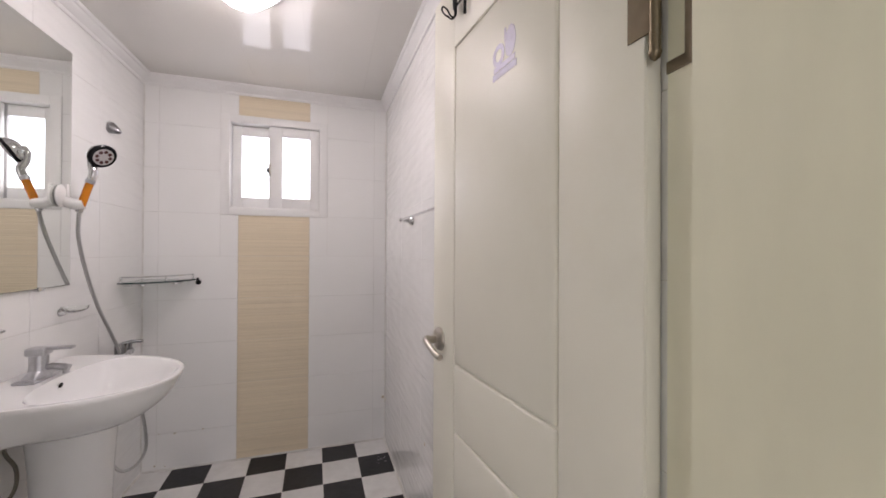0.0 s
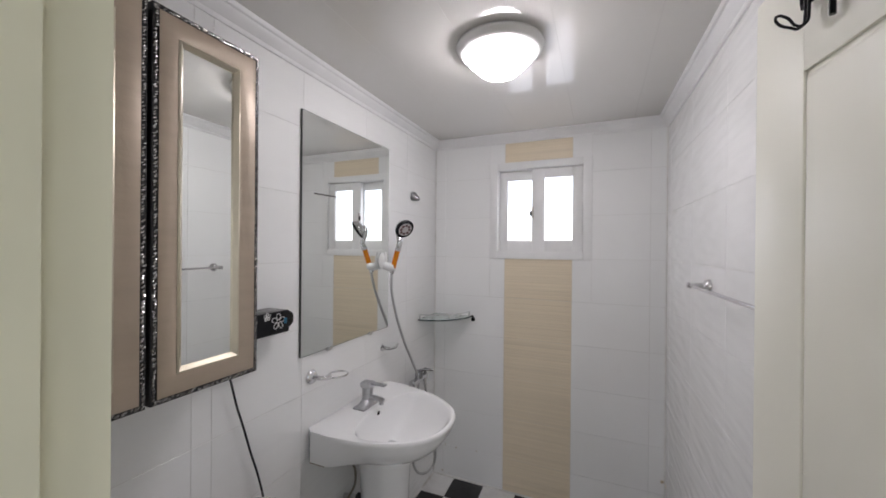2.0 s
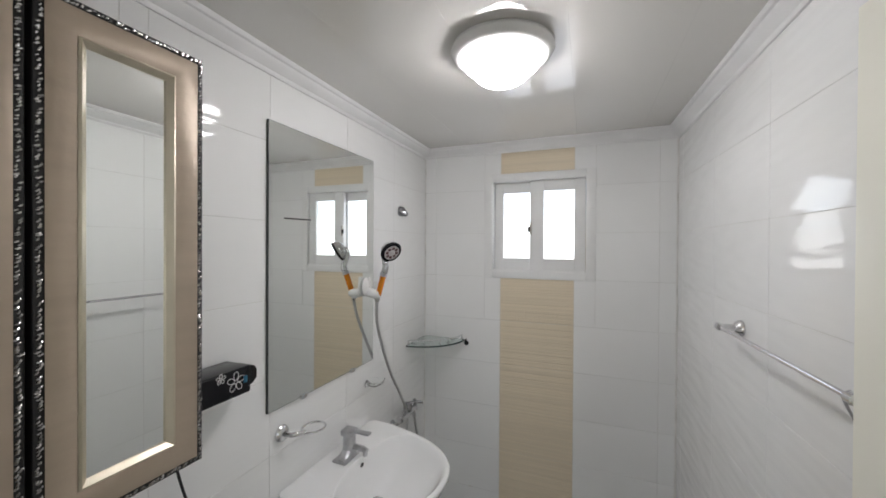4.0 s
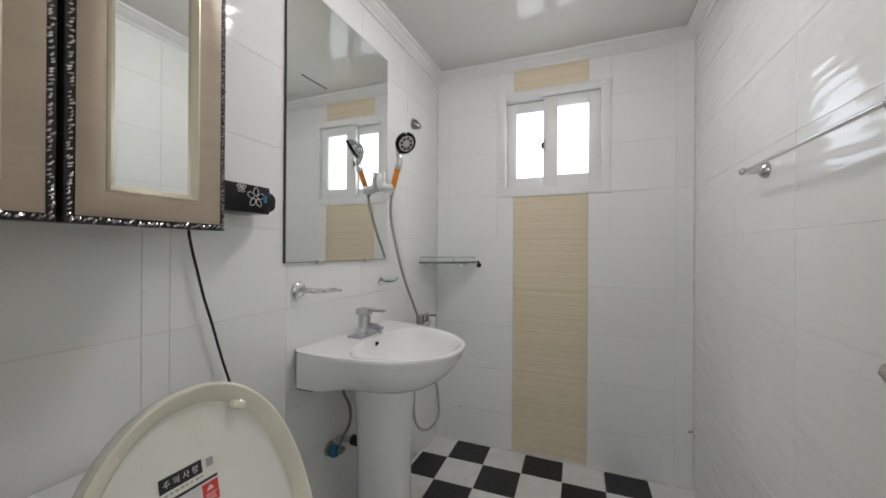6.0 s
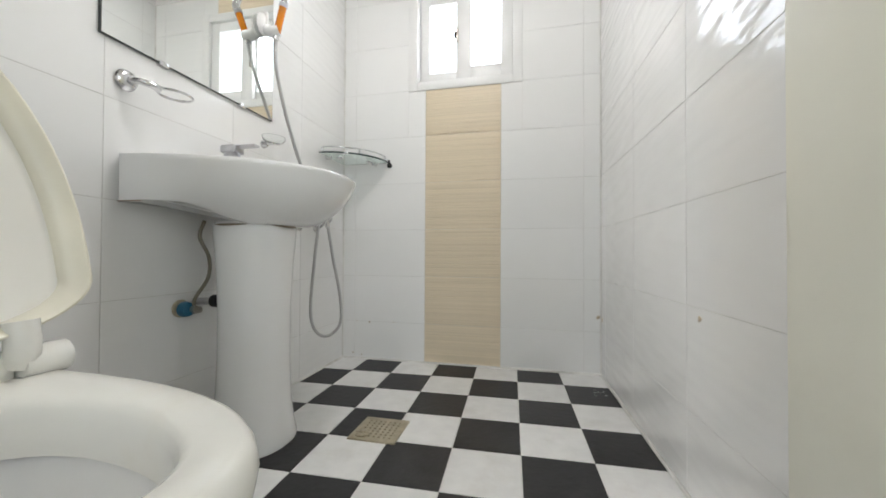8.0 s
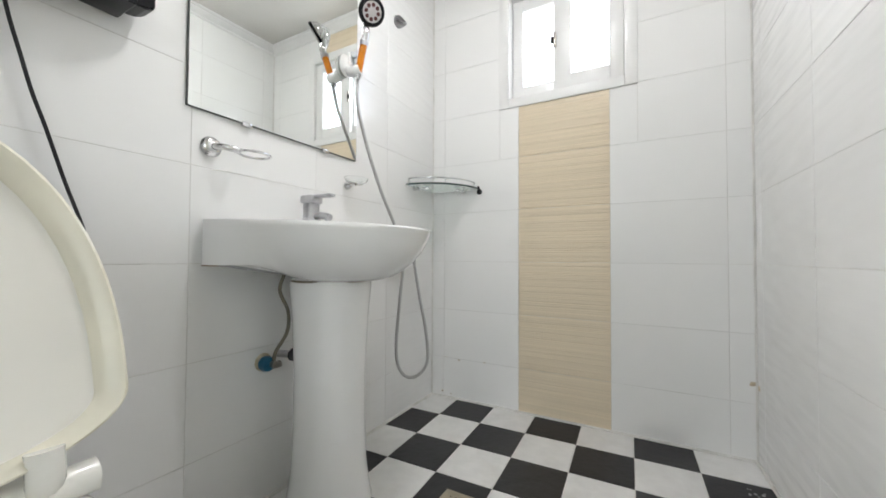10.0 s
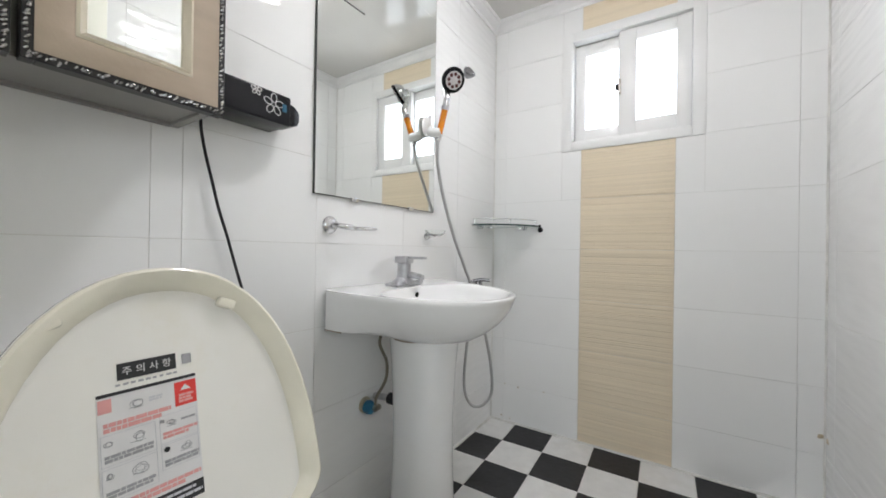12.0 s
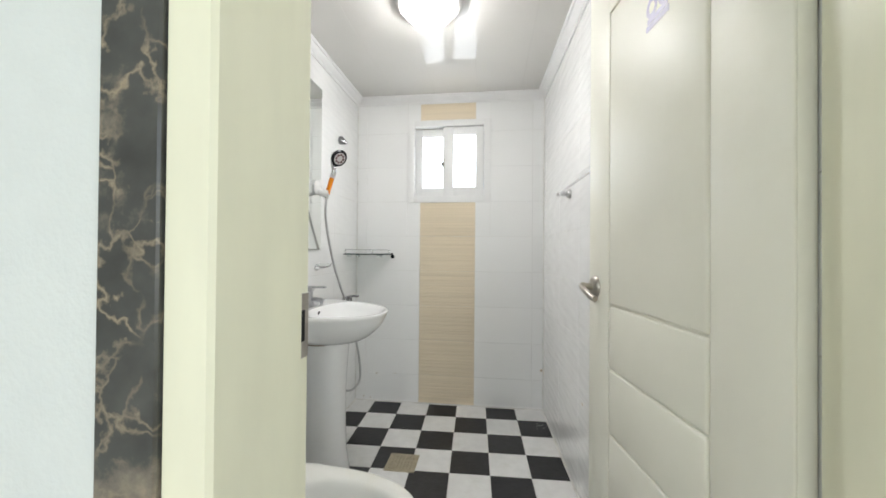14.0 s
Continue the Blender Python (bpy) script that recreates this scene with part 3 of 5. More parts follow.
# ---- wall mirror ----
mirror = thing("wall_mirror", "frameless wall mirror with a painted dark reflection line", "mirror", (0.0, -0.913, 1.097))
part("glass", box(0.004, 0.0095, -1.214, -0.612, 1.098, 2.012), MIRROR, mirror)
part("edge", box(0.001, 0.0088, -1.2155, -0.6105, 1.0965, 2.0135), MIRROR_EDGE, mirror)
for y in (-1.06, -0.77):
    part("clip", box(0.0, 0.014, y - 0.014, y + 0.014, 1.088, 1.102, 0.002), CHROME, mirror, "small chrome mirror clip")
# thin dark strip painted on the glass in place of a reflected line
part("painted_reflection", place_bm(box(-0.062, 0.062, -0.0025, 0.0025, -0.0002, 0.0002), Vector((0.0100, -1.090, 1.712)), Vector((0, 1, 0.02)).normalized(), Vector((0, -0.02, 1)).normalized(), Vector((1, 0, 0))), REFLECTION_DARK, mirror)

# ---- mirrored wall cabinet ----
cab = thing("wall_cabinet", "wall cabinet with two champagne-framed mirror doors", "cabinet", (0.0, -1.81, 1.185))
CY0, CY1, CZ0, CZ1 = -2.060, -1.556, 1.186, 1.992
part("side_panel", box(0.002, 0.160, CY0, CY0 + 0.016, CZ0, CZ1, 0.001), CAB_GREY, cab, smooth=False)
part("side_panel", box(0.002, 0.160, CY1 - 0.016, CY1, CZ0, CZ1, 0.001), CAB_GREY, cab, smooth=False)
part("top_panel", box(0.002, 0.160, CY0 + 0.016, CY1 - 0.016, CZ1 - 0.016, CZ1), CAB_GREY, cab, smooth=False)
part("bottom_panel", box(0.002, 0.155, CY0 + 0.016, CY1 - 0.016, CZ0 + 0.006, CZ0 + 0.022), CAB_GREY, cab, "grey board bottom panel", smooth=False)
part("back_panel", box(0.002, 0.010, CY0 + 0.016, CY1 - 0.016, CZ0 + 0.022, CZ1 - 0.016), CAB_GREY, cab, smooth=False)
part("divider", box(0.010, 0.150, -1.813, -1.801, CZ0 + 0.022, CZ1 - 0.016), CAB_GREY, cab, smooth=False)
for x0, x1 in ((0.002, 0.014), (0.142, 0.155)):
    part("bottom_rail", box(x0, x1, CY0 + 0.016, CY1 - 0.016, CZ0 - 0.001, CZ0 + 0.006), CAB_GREY, cab, smooth=False)


def cabinet_door(y0, y1, yaw):
    """A mirror door: beaded outer edge, flat champagne frame, bevelled slip and glass."""
    z0, z1, x0 = 1.178, 2.000, 0.164
    d = part("cabinet_door", frame_yz(y0, y1, z0, z1, 0.014, x0, x0 + 0.022), BEAD_BASE, cab, "champagne frame with a beaded silver edge", smooth=False)
    part("frame", mitred(y0 + 0.012, y1 - 0.012, z0 + 0.012, z1 - 0.012, [(0.0, x0 + 0.024), (0.004, x0 + 0.026), (0.040, x0 + 0.019), (0.042, x0 + 0.010)]), CHAMPAGNE, d)
    part("slip", mitred(y0 + 0.052, y1 - 0.052, z0 + 0.052, z1 - 0.052, [(0.0, x0 + 0.020), (0.004, x0 + 0.022), (0.013, x0 + 0.013), (0.013, x0 + 0.006)]), SILVER_SLIP, d)
    ym = (y0 + y1) / 2
    glass = moved(box(-0.002, 0.002, y0 + 0.055 - ym, y1 - 0.055 - ym, z0 + 0.055, z1 - 0.055), Matrix.Translation((x0 + 0.009, ym, 0)) @ Matrix.Rotation(radians(yaw), 4, "Z"))
    part("mirror_glass", glass, MIRROR, d)
    bead = bmesh.new()
    rng = random.Random(5)
    path = []
    for a, c in (((y0, z0), (y1, z0)), ((y1, z0), (y1, z1)), ((y1, z1), (y0, z1)), ((y0, z1), (y0, z0))):
        length = math.hypot(c[0] - a[0], c[1] - a[1])
        n = int(length / 0.0062)
        path += [(a[0] + (c[0] - a[0]) * k / n, a[1] + (c[1] - a[1]) * k / n) for k in range(n)]
    yc, zc = (y0 + y1) / 2, (z0 + z1) / 2
    for y, z in path:
        yy, zz = y + (0.0065 if y < yc else -0.0065) * (abs(y - yc) > (y1 - y0) / 2 - 0.002), z + (0.0065 if z < zc else -0.0065) * (abs(z - zc) > (z1 - z0) / 2 - 0.002)
        r = 0.0026 + 0.0017 * rng.random()
        m = Matrix.Translation((x0 + 0.0225, yy + 0.005 * (rng.random() - 0.5), zz + 0.005 * (rng.random() - 0.5))) @ Matrix.Rotation(rng.random() * 0.8 + 0.4, 4, "X") @ Matrix.Diagonal((0.9, 1.25, 0.75, 1))
        bmesh.ops.create_icosphere(bead, subdivisions=1, radius=r, matrix=m)
    tagged(part("beading", bead, BEAD, d, "tarnished silver beading", smooth=False), kind="stuff")
    return d


def frame_yz(y0, y1, z0, z1, w, x0, x1):
    b = bmesh.new()
    box(x0, x1, y0, y0 + w, z0, z1, 0.001, 1, bm=b)
    box(x0, x1, y1 - w, y1, z0, z1, 0.001, 1, bm=b)
    box(x0, x1, y0 + w, y1 - w, z0, z0 + w, 0.001, 1, bm=b)
    box(x0, x1, y0 + w, y1 - w, z1 - w, z1, 0.001, 1, bm=b)
    return b


def mitred(y0, y1, z0, z1, profile):
    """A picture-frame moulding with mitred corners; profile of (inset, x)."""
    return loft([[(x, y0 + o, z0 + o), (x, y1 - o, z0 + o), (x, y1 - o, z1 - o), (x, y0 + o, z1 - o)] for o, x in profile], cap_start=False, cap_end=False)


cabinet_door(-1.803, -1.552, 1.6)
cabinet_door(-2.064, -1.811, -1.6)

# ---- hair dryer in its wall holder, with its cord ----
dryer = thing("hair_dryer", "black wall-mounted hair dryer with a white flower print", "hair dryer", (0.0, -1.43, 1.24))
part("body", box(0.004, 0.095, -1.535, -1.352, 1.232, 1.303, 0.005, 3), BLACK, dryer)
noz = loft([[(0.05 + 0.9 * a, y, 1.268 + c * 0.85) for a, c in ((-w, -h), (w, -h), (w, h), (-w, h))] for y, w, h in ((-1.353, 0.034, 0.032), (-1.338, 0.032, 0.032), (-1.325, 0.030, 0.028), (-1.312, 0.026, 0.016))])
bmesh.ops.bevel(noz, geom=noz.edges[:], offset=0.004, segments=2, affect="EDGES")
part("nozzle", noz, BLACK, dryer)
part("switch", box(0.0945, 0.0985, -1.376, -1.366, 1.262, 1.280, 0.001), BLUE, dryer, "small blue switch")


def flower(cy, cz, r):
    b = bmesh.new()
    for k in range(5):
        a = 2 * math.pi * k / 5 + 0.3
        c, s = math.cos(a), math.sin(a)
        pts = []
        for i in range(14):
            t = 2 * math.pi * i / 14
            u, v = r * (0.58 + 0.40 * math.cos(t)), r * 0.27 * math.sin(t)
            pts.append((0.0956, cy + u * c - v * s, cz + u * s + v * c))
        tube(pts, 0.0010, 5, closed=True, bm=b)
    return b


part("flower_print", flower(-1.398, 1.272, 0.026), PAPER, dryer, "white flower outline")
part("flower_print", flower(-1.440, 1.292, 0.013), PAPER, dryer, "white flower outline")
cord = tube(smooth_path([(0.03, -1.525, 1.22), (0.02, -1.518, 1.188), (0.018, -1.508, 1.14), (0.018, -1.495, 1.088), (0.018, -1.478, 1.02), (0.018, -1.459, 0.96), (0.018, -1.43, 0.86), (0.018, -1.403, 0.776), (0.018, -1.38, 0.68), (0.015, -1.375, 0.60), (0.008, -1.375, 0.56)], 6), 0.0032, 8)
part("cord", cord, BLACK_RUBBER, dryer, "thin black cable hanging down the tiles")

# ---- wash basin ----
BX, BY, BZ = 0.225, -0.895, 0.812
N = 72


def basin_reach(a, cx=BX):
    """Distance from the basin's middle to its outline in direction a: flat back on the wall, straight sides, bowed front."""
    c, s = math.cos(a), math.sin(a)
    r = 1.0
    if c < -1e-6:
        r = min(r, (cx - 0.002) / -c)
    # bowed front: superellipse with half-width 0.285
    lo, hi = 0.0, 0.6
    for _ in range(30):
        m = (lo + hi) / 2
        u, v = (cx + m * c - 0.06) / 0.418, m * s / 0.286
        inside = abs(v) < 1 and (u <= 0 or u ** 2.1 + abs(v) ** 2.3 < 1)
        lo, hi = (m, hi) if inside else (lo, m)
    return min(r, lo)


ANG = [2 * math.pi * i / N for i in range(N)]
REACH = [basin_reach(a) for a in ANG]


def basin_ring(s, z, keep_back=True, drop=0.0):
    ring = []
    for a, r in zip(ANG, REACH):
        k = s
        if keep_back:
            w = min(max((-math.cos(a) - 0.04) * 3.0, 0.0), 1.0)
            k = s + (1 - s) * w
        x = BX + r * k * math.cos(a)
        back = min(max((0.235 - x) / 0.08, 0.0), 1.0)
        back = back * back * (3 - 2 * back)
        zz = z + back * (max(z, 0.700) - z)
        ring.append((x, BY + r * k * math.sin(a), zz - drop * max(x, 0) / 0.478))
    return ring


HOLLOW_X = 0.268
HOLLOW = []
for a in ANG:
    c, q = math.cos(a), math.sin(a)
    front = basin_reach(a, HOLLOW_X) * 0.935
    back = 1 / math.hypot(c / (0.143 if c < 0 else 0.5), q / 0.300)
    HOLLOW.append((front ** -8 + back ** -8) ** -0.125)


def bowl_ring(f, z, tilt=0.0):
    """Rings of the hollow, which follows the front rim and stays clear of the tap deck."""
    ring = []
    for a, r in zip(ANG, HOLLOW):
        x = HOLLOW_X + r * f * math.cos(a) - 0.060 * (1 - f)
        ring.append((x, BY + r * f * math.sin(a), z + tilt * (HOLLOW_X - x)))
    return ring


basin = thing("wash_basin", "white ceramic pedestal wash basin with grimy underside", "wash basin", (0.2, BY, 0.0))
rings = [basin_ring(0.30, 0.655), basin_ring(0.42, 0.656), basin_ring(0.55, 0.664), basin_ring(0.67, 0.681), basin_ring(0.785, 0.705), basin_ring(0.877, 0.731), basin_ring(0.945, 0.759), basin_ring(0.982, 0.783), basin_ring(0.997, 0.799, drop=0.010),
         basin_ring(0.998, 0.808, drop=0.012), basin_ring(0.985, 0.814, drop=0.014), basin_ring(0.965, 0.8155, drop=0.015)] + [
        [tuple(Vector(p).lerp(Vector(q), k)) for p, q in zip(basin_ring(0.965, 0.8155, drop=0.015), bowl_ring(1.0, 0.806, 0.025))] for k in (0.25, 0.5, 0.75, 1.0)] + [
         bowl_ring(0.985, 0.803, 0.02), bowl_ring(0.965, 0.797, 0.01), bowl_ring(0.93, 0.782), bowl_ring(0.88, 0.762), bowl_ring(0.80, 0.736), bowl_ring(0.68, 0.709), bowl_ring(0.52, 0.688), bowl_ring(0.34, 0.675), bowl_ring(0.2, 0.668), bowl_ring(0.08, 0.666)]
part("bowl", loft(rings), CERAMIC, basin)
ped = []
for z, r, fx in ((0.0, 0.120, 1.0), (0.012, 0.121, 1.0), (0.05, 0.113, 1.0), (0.12, 0.104, 1.0), (0.25, 0.099, 1.0), (0.40, 0.099, 1.0), (0.55, 0.106, 1.0), (0.63, 0.113, 1.0), (0.652, 0.114, 1.0), (0.664, 0.108, 1.0)):
    ring = []
    for i in range(40):
        a = 2 * math.pi * i / 40
        c, s = math.cos(a), math.sin(a)
        ring.append((0.178 + r * 0.95 * math.copysign(abs(c) ** 0.85, c), BY + r * math.copysign(abs(s) ** 0.85, s), z))
    ped.append(ring)
part("pedestal", loft(ped), CERAMIC, basin, "white ceramic column under the basin")
joint = [(0.178 + 0.1085 * math.cos(2 * math.pi * i / 40), BY + 0.1145 * math.sin(2 * math.pi * i / 40), 0.6535) for i in range(40)]
part("seal", tube(joint, 0.0032, 6, closed=True), GRIME, basin, "brownish seal line")
under = [Vector(p) for p in basin_ring(0.69, 0.682) if p[1] < BY - 0.05 and 0.004 < p[0] < 0.12]
part("grime", tube([p + Vector((0, -0.001, -0.0015)) for p in under], 0.0018, 6), GRIME, basin, "brown grime along the lower edge")
part("drain_plug", lathe([(0.026, 0.0), (0.027, 0.004), (0.022, 0.007), (0.016, 0.006), (0.014, 0.010), (0.002, 0.012)], (0.205, BY, 0.665), seg=28), CHROME, basin, "chrome drain plug")
# solid dark disc painted for the shade inside the overflow
part("overflow_hole_shade", place_bm(lathe([(0.0085, 0.0), (0.0085, 0.003), (0.001, 0.003)], (0, 0, 0), seg=20), Vector((0.1325, BY + 0.012, 0.783)), Vector((0, 1, 0)), Vector((0.25, 0, 0.97)).normalized(), Vector((0.97, 0, -0.25)).normalized()), DARK, basin)

# basin tap
tap = thing("basin_tap", "limescaled chrome single-lever tap on the basin", "tap", (0.078, BY + 0.008, 0.812))
TY = BY + 0.008
b = box(0.048, 0.108, TY - 0.068, TY + 0.068, 0.810, 0.821, 0.005, 3)
part("base_plate", b, DULL_CHROME, tap)
wing = []
for k in range(-8, 9):
    t = abs(k) / 8
    h, w = 0.004 + 0.040 * (1 - t) ** 1.6, 0.020 + 0.006 * (1 - t)
    wing.append([(0.078 + w * math.cos(math.pi * i / 10), TY + 0.062 * k / 8, 0.820 + h * math.sin(math.pi * i / 10)) for i in range(11)])
part("shoulder", loft(wing), DULL_CHROME, tap)
part("body", loft([[(0.078 + r * math.cos(a), TY + r * math.sin(a), z) for a in ANG[::3]] for z, r in ((0.818, 0.034), (0.832, 0.027), (0.850, 0.024), (0.886, 0.024), (0.890, 0.022))]), DULL_CHROME, tap)
part("spout", tube([(0.085, TY, 0.846), (0.115, TY, 0.850), (0.146, TY, 0.846), (0.158, TY, 0.841)], 0.0110, 14), DULL_CHROME, tap)
part("aerator", lathe([(0.009, 0.0), (0.009, 0.014)], (0.150, TY, 0.824), seg=18), DULL_CHROME, tap)
b = box(0.052, 0.104, TY - 0.024, TY + 0.024, 0.889, 0.914, 0.006, 3)
box(0.095, 0.170, TY - 0.012, TY + 0.012, 0.905, 0.914, 0.003, bm=b)
part("lever", b, DULL_CHROME, tap)

# supply valve and hose under the basin
valve = thing("supply_valve", "small brass wall valve with a blue handle and steel hose", "valve", (0.0, -0.992, 0.405))
part("rosette", lathe([(0.026, 0.001), (0.026, 0.004), (0.014, 0.012)], (0.0, -0.992, 0.410), "x", 24), DRAIN_METAL, valve)
part("body", lathe([(0.010, 0.0), (0.010, 0.058)], (0.0, -0.992, 0.410), "x", 16), STEEL, valve)
part("blue_handle", lathe([(0.010, 0.0), (0.021, 0.002), (0.023, 0.010), (0.020, 0.024), (0.012, 0.028)], (0.018, -1.000, 0.410), "x", 12), BLUE, valve, "blue plastic handle")
part("outlet", tube([(0.046, -0.992, 0.405), (0.046, -0.968, 0.405)], 0.010, 12), STEEL, valve)
part("hose", tube(smooth_path([(0.046, -0.990, 0.412), (0.050, -0.985, 0.445), (0.068, -0.962, 0.50), (0.066, -0.958, 0.56), (0.050, -0.975, 0.62), (0.055, -0.965, 0.67)], 16), 0.0055, 8, ribs=0.1), OLD_HOSE, valve, "tarnished braided hose")
waste = thing("waste_pipe", "waste pipe with a black nut behind the basin pedestal", "pipe", (0.0, -0.945, 0.40))
part("pipe", tube([(0.002, -0.945, 0.425), (0.11, -0.930, 0.43)], 0.011, 14), DULL_CHROME, waste)
part("collar", lathe([(0.012, 0.0), (0.019, 0.002), (0.019, 0.026), (0.012, 0.028)], (0.062, -0.937, 0.428), "x", 20), BLACK_RUBBER, waste)

# ---- tumbler ring, soap dish ----
ringh = thing("tumbler_holder", "chrome tumbler ring holder on the tiles", "tumbler holder", (0.0, -1.154, 1.008))
part("rosette", lathe([(0.026, 0.001), (0.027, 0.006), (0.022, 0.014), (0.012, 0.018)], (0, -1.154, 1.008), "x", 28), CHROME, ringh)
part("arm", tube([(0.012, -1.154, 1.008), (0.040, -1.148, 1.006), (0.055, -1.128, 1.003), (0.058, -1.108, 1.001)], 0.0085, 12), CHROME, ringh)
part("ring", tube([(0.062 + 0.036 * math.cos(2 * math.pi * i / 36), -1.070 + 0.042 * math.sin(2 * math.pi * i / 36), 1.000) for i in range(36)], 0.0036, 8, closed=True), CHROME, ringh)
soap = thing("soap_dish", "clear glass soap dish on a small chrome bracket", "soap dish", (0.0, -0.650, 0.99))
part("rosette", lathe([(0.016, 0.001), (0.015, 0.006), (0.008, 0.02)], (0, -0.650, 0.994), "x", 20), CHROME, soap)
part("bracket", tube([(0.015, -0.650, 0.994), (0.045, -0.650, 0.996)], 0.006, 10), CHROME, soap)
part("dish", loft([[(0.048 + rx * math.cos(a), -0.650 + ry * math.sin(a), z) for a in ANG[::2]] for rx, ry, z in ((0.020, 0.028, 0.996), (0.034, 0.042, 1.004), (0.040, 0.048, 1.018), (0.038, 0.046, 1.018), (0.032, 0.039, 1.006), (0.018, 0.026, 1.000))]), CLEAR, soap, "clear glass dish")

# ---- glass corner shelf and small black hook ----
shelf = thing("corner_shelf", "glass corner shelf with a chrome rail", "shelf", (0.0, 0.0, 1.060))
arc = [(0.262 * math.cos(a), -0.262 * math.sin(a)) for a in [math.pi / 2 * i / 20 for i in range(21)]]
outl = [(0.003, -0.003)] + [(min(max(x, 0.003), 0.26), max(min(y, -0.003), -0.26)) for x, y in arc]
gl = part("glass", loft([[(x, y, z) for x, y in outl] for z in (1.066, 1.073)]), GLASS, shelf, "pale green glass plate", smooth=False)
part("glass_edge", tube([(x, y, 1.0695) for x, y in arc[1:-1]], 0.0042, 8), GLASS_EDGE, shelf)
part("rail", tube([(0.012, -0.248, 1.100)] + [(0.248 * math.cos(a), -0.248 * math.sin(a), 1.100) for a in [math.pi / 2 * (1 - i / 16) for i in range(1, 16)]] + [(0.248, -0.012, 1.100)], 0.0035, 8), CHROME, shelf)
for x, y in ((0.012, -0.248), (0.248, -0.012), (0.1755, -0.1755)):
    part("rail_post", tube([(x, y, 1.072), (x, y, 1.102)], 0.0045, 10), CHROME, shelf)
for x, y, dx, dy in ((0.001, -0.19, 1, 0), (0.19, -0.001, 0, -1)):
    part("bracket", tube([(x, y, 1.060), (x + 0.030 * dx, y + 0.030 * dy, 1.060)], 0.010, 14), CHROME, shelf)
for x, y in ((0.075, -0.185), (0.185, -0.075)):
    part("support_disc", lathe([(0.016, 0.0), (0.016, 0.008), (0.006, 0.014), (0.006, 0.015)], (x, y, 1.0515), seg=20), CHROME, shelf)
hook = thing("wall_hook", "small black wall hook on the tiles", "hook", (0.272, 0.0, 1.045))
part("plate", lathe([(0.014, -0.001), (0.014, -0.007), (0.005, -0.012)], (0.272, 0.0, 1.052), "y", 18), BLACK, hook)
part("peg", tube([(0.272, -0.006, 1.062), (0.272, -0.016, 1.066), (0.272, -0.018, 1.078)], 0.0065, 10), BLACK, hook)

# ---- shower: mixer, hose, holder, head, spare wall bracket ----
mixer = thing("shower_mixer", "chrome wall shower mixer", "shower mixer", (0.0, -0.345, 0.70))
for y in (-0.414, -0.276):
    part("rosette", lathe([(0.026, 0.001), (0.025, 0.006), (0.014, 0.014)], (0, y, 0.700), "x", 24), CHROME, mixer)
    part("inlet", tube([(0.010, y, 0.700), (0.030, y, 0.712), (0.050, y, 0.738)], 0.011, 12), CHROME, mixer)
part("body", tube([(0.055, -0.425, 0.742), (0.055, -0.255, 0.742)], 0.018, 18), CHROME, mixer)
for y in (-0.430, -0.262):
    part("union_nut", lathe([(0.014, 0.0), (0.020, 0.002), (0.020, 0.010), (0.014, 0.012)], (0.055, y, 0.742), "y", 10), CHROME, mixer)
part("cartridge", lathe([(0.022, 0.0), (0.023, 0.006), (0.023, 0.034), (0.018, 0.042)], (0.056, -0.340, 0.752), seg=22), DARK_CHROME, mixer)
part("lever", tube([(0.056, -0.340, 0.792), (0.090, -0.325, 0.800), (0.130, -0.305, 0.796)], 0.0075, 10), DARK_CHROME, mixer)
part("diverter", tube([(0.062, -0.275, 0.750), (0.064, -0.272, 0.790)], 0.009, 12), DARK_CHROME, mixer)
part("outlet", tube([(0.066, -0.290, 0.735), (0.070, -0.288, 0.700)], 0.010, 12), CHROME, mixer)
shower = thing("hand_shower", "hand shower with an amber handle in a white suction holder", "hand shower", (0.01, -0.680, 1.42))
hold = part("holder", loft([[(0.012 + d, -0.680 + w * math.cos(a), 1.440 + h * math.sin(a)) for a in ANG[::3]] for d, w, h in ((0.0, 0.030, 0.040), (0.006, 0.033, 0.043), (0.016, 0.028, 0.038), (0.024, 0.016, 0.026))]), WHITE_PLASTIC, shower, "white plastic suction holder")
part("cradle", tube(smooth_path([(0.022, -0.680, 1.425), (0.045, -0.676, 1.412), (0.066, -0.678, 1.408), (0.083, -0.674, 1.412)], 5), 0.020, 14), WHITE_PLASTIC, hold)
part("lever", box(0.026, 0.040, -0.688, -0.674, 1.405, 1.485, 0.004), WHITE_PLASTIC, hold)
PAD = material("dark_red_rubber", (0.08, 0.022, 0.022), 0.5, vary=0.1)
FACE_GREY = material("pale_grey_plastic", (0.52, 0.50, 0.50), 0.3, vary=0.05)
H0, H1 = Vector((0.076, -0.676, 1.405)), Vector((0.118, -0.686, 1.530))
HM = H0 + (H1 - H0) * 0.70
part("handle", tube([H0.lerp(HM, k) for k in (0.0, 0.25, 0.5, 0.75, 1.0)], 0.0125, 16), ORANGE, shower, "translucent amber handle")
part("collar", tube([HM, HM.lerp(H1, 0.35)], 0.0155, 16), DULL_CHROME, shower)
part("nut", tube([H0 - (H1 - H0) * 0.20, H0], 0.011, 14), CHROME, shower)
part("neck", tube(smooth_path([HM, H1, H1 + Vector((-0.008, 0.006, 0.032)), H1 + Vector((-0.010, 0.010, 0.062)), H1 + Vector((0.002, 0.010, 0.084))], 5), 0.0138, 14), CHROME, shower)
FACE = Vector((0.73, -0.42, -0.54)).normalized()
SIDE = FACE.cross(UP).normalized()
TOPV = SIDE.cross(FACE)
HC = Vector((0.146, -0.690, 1.598))
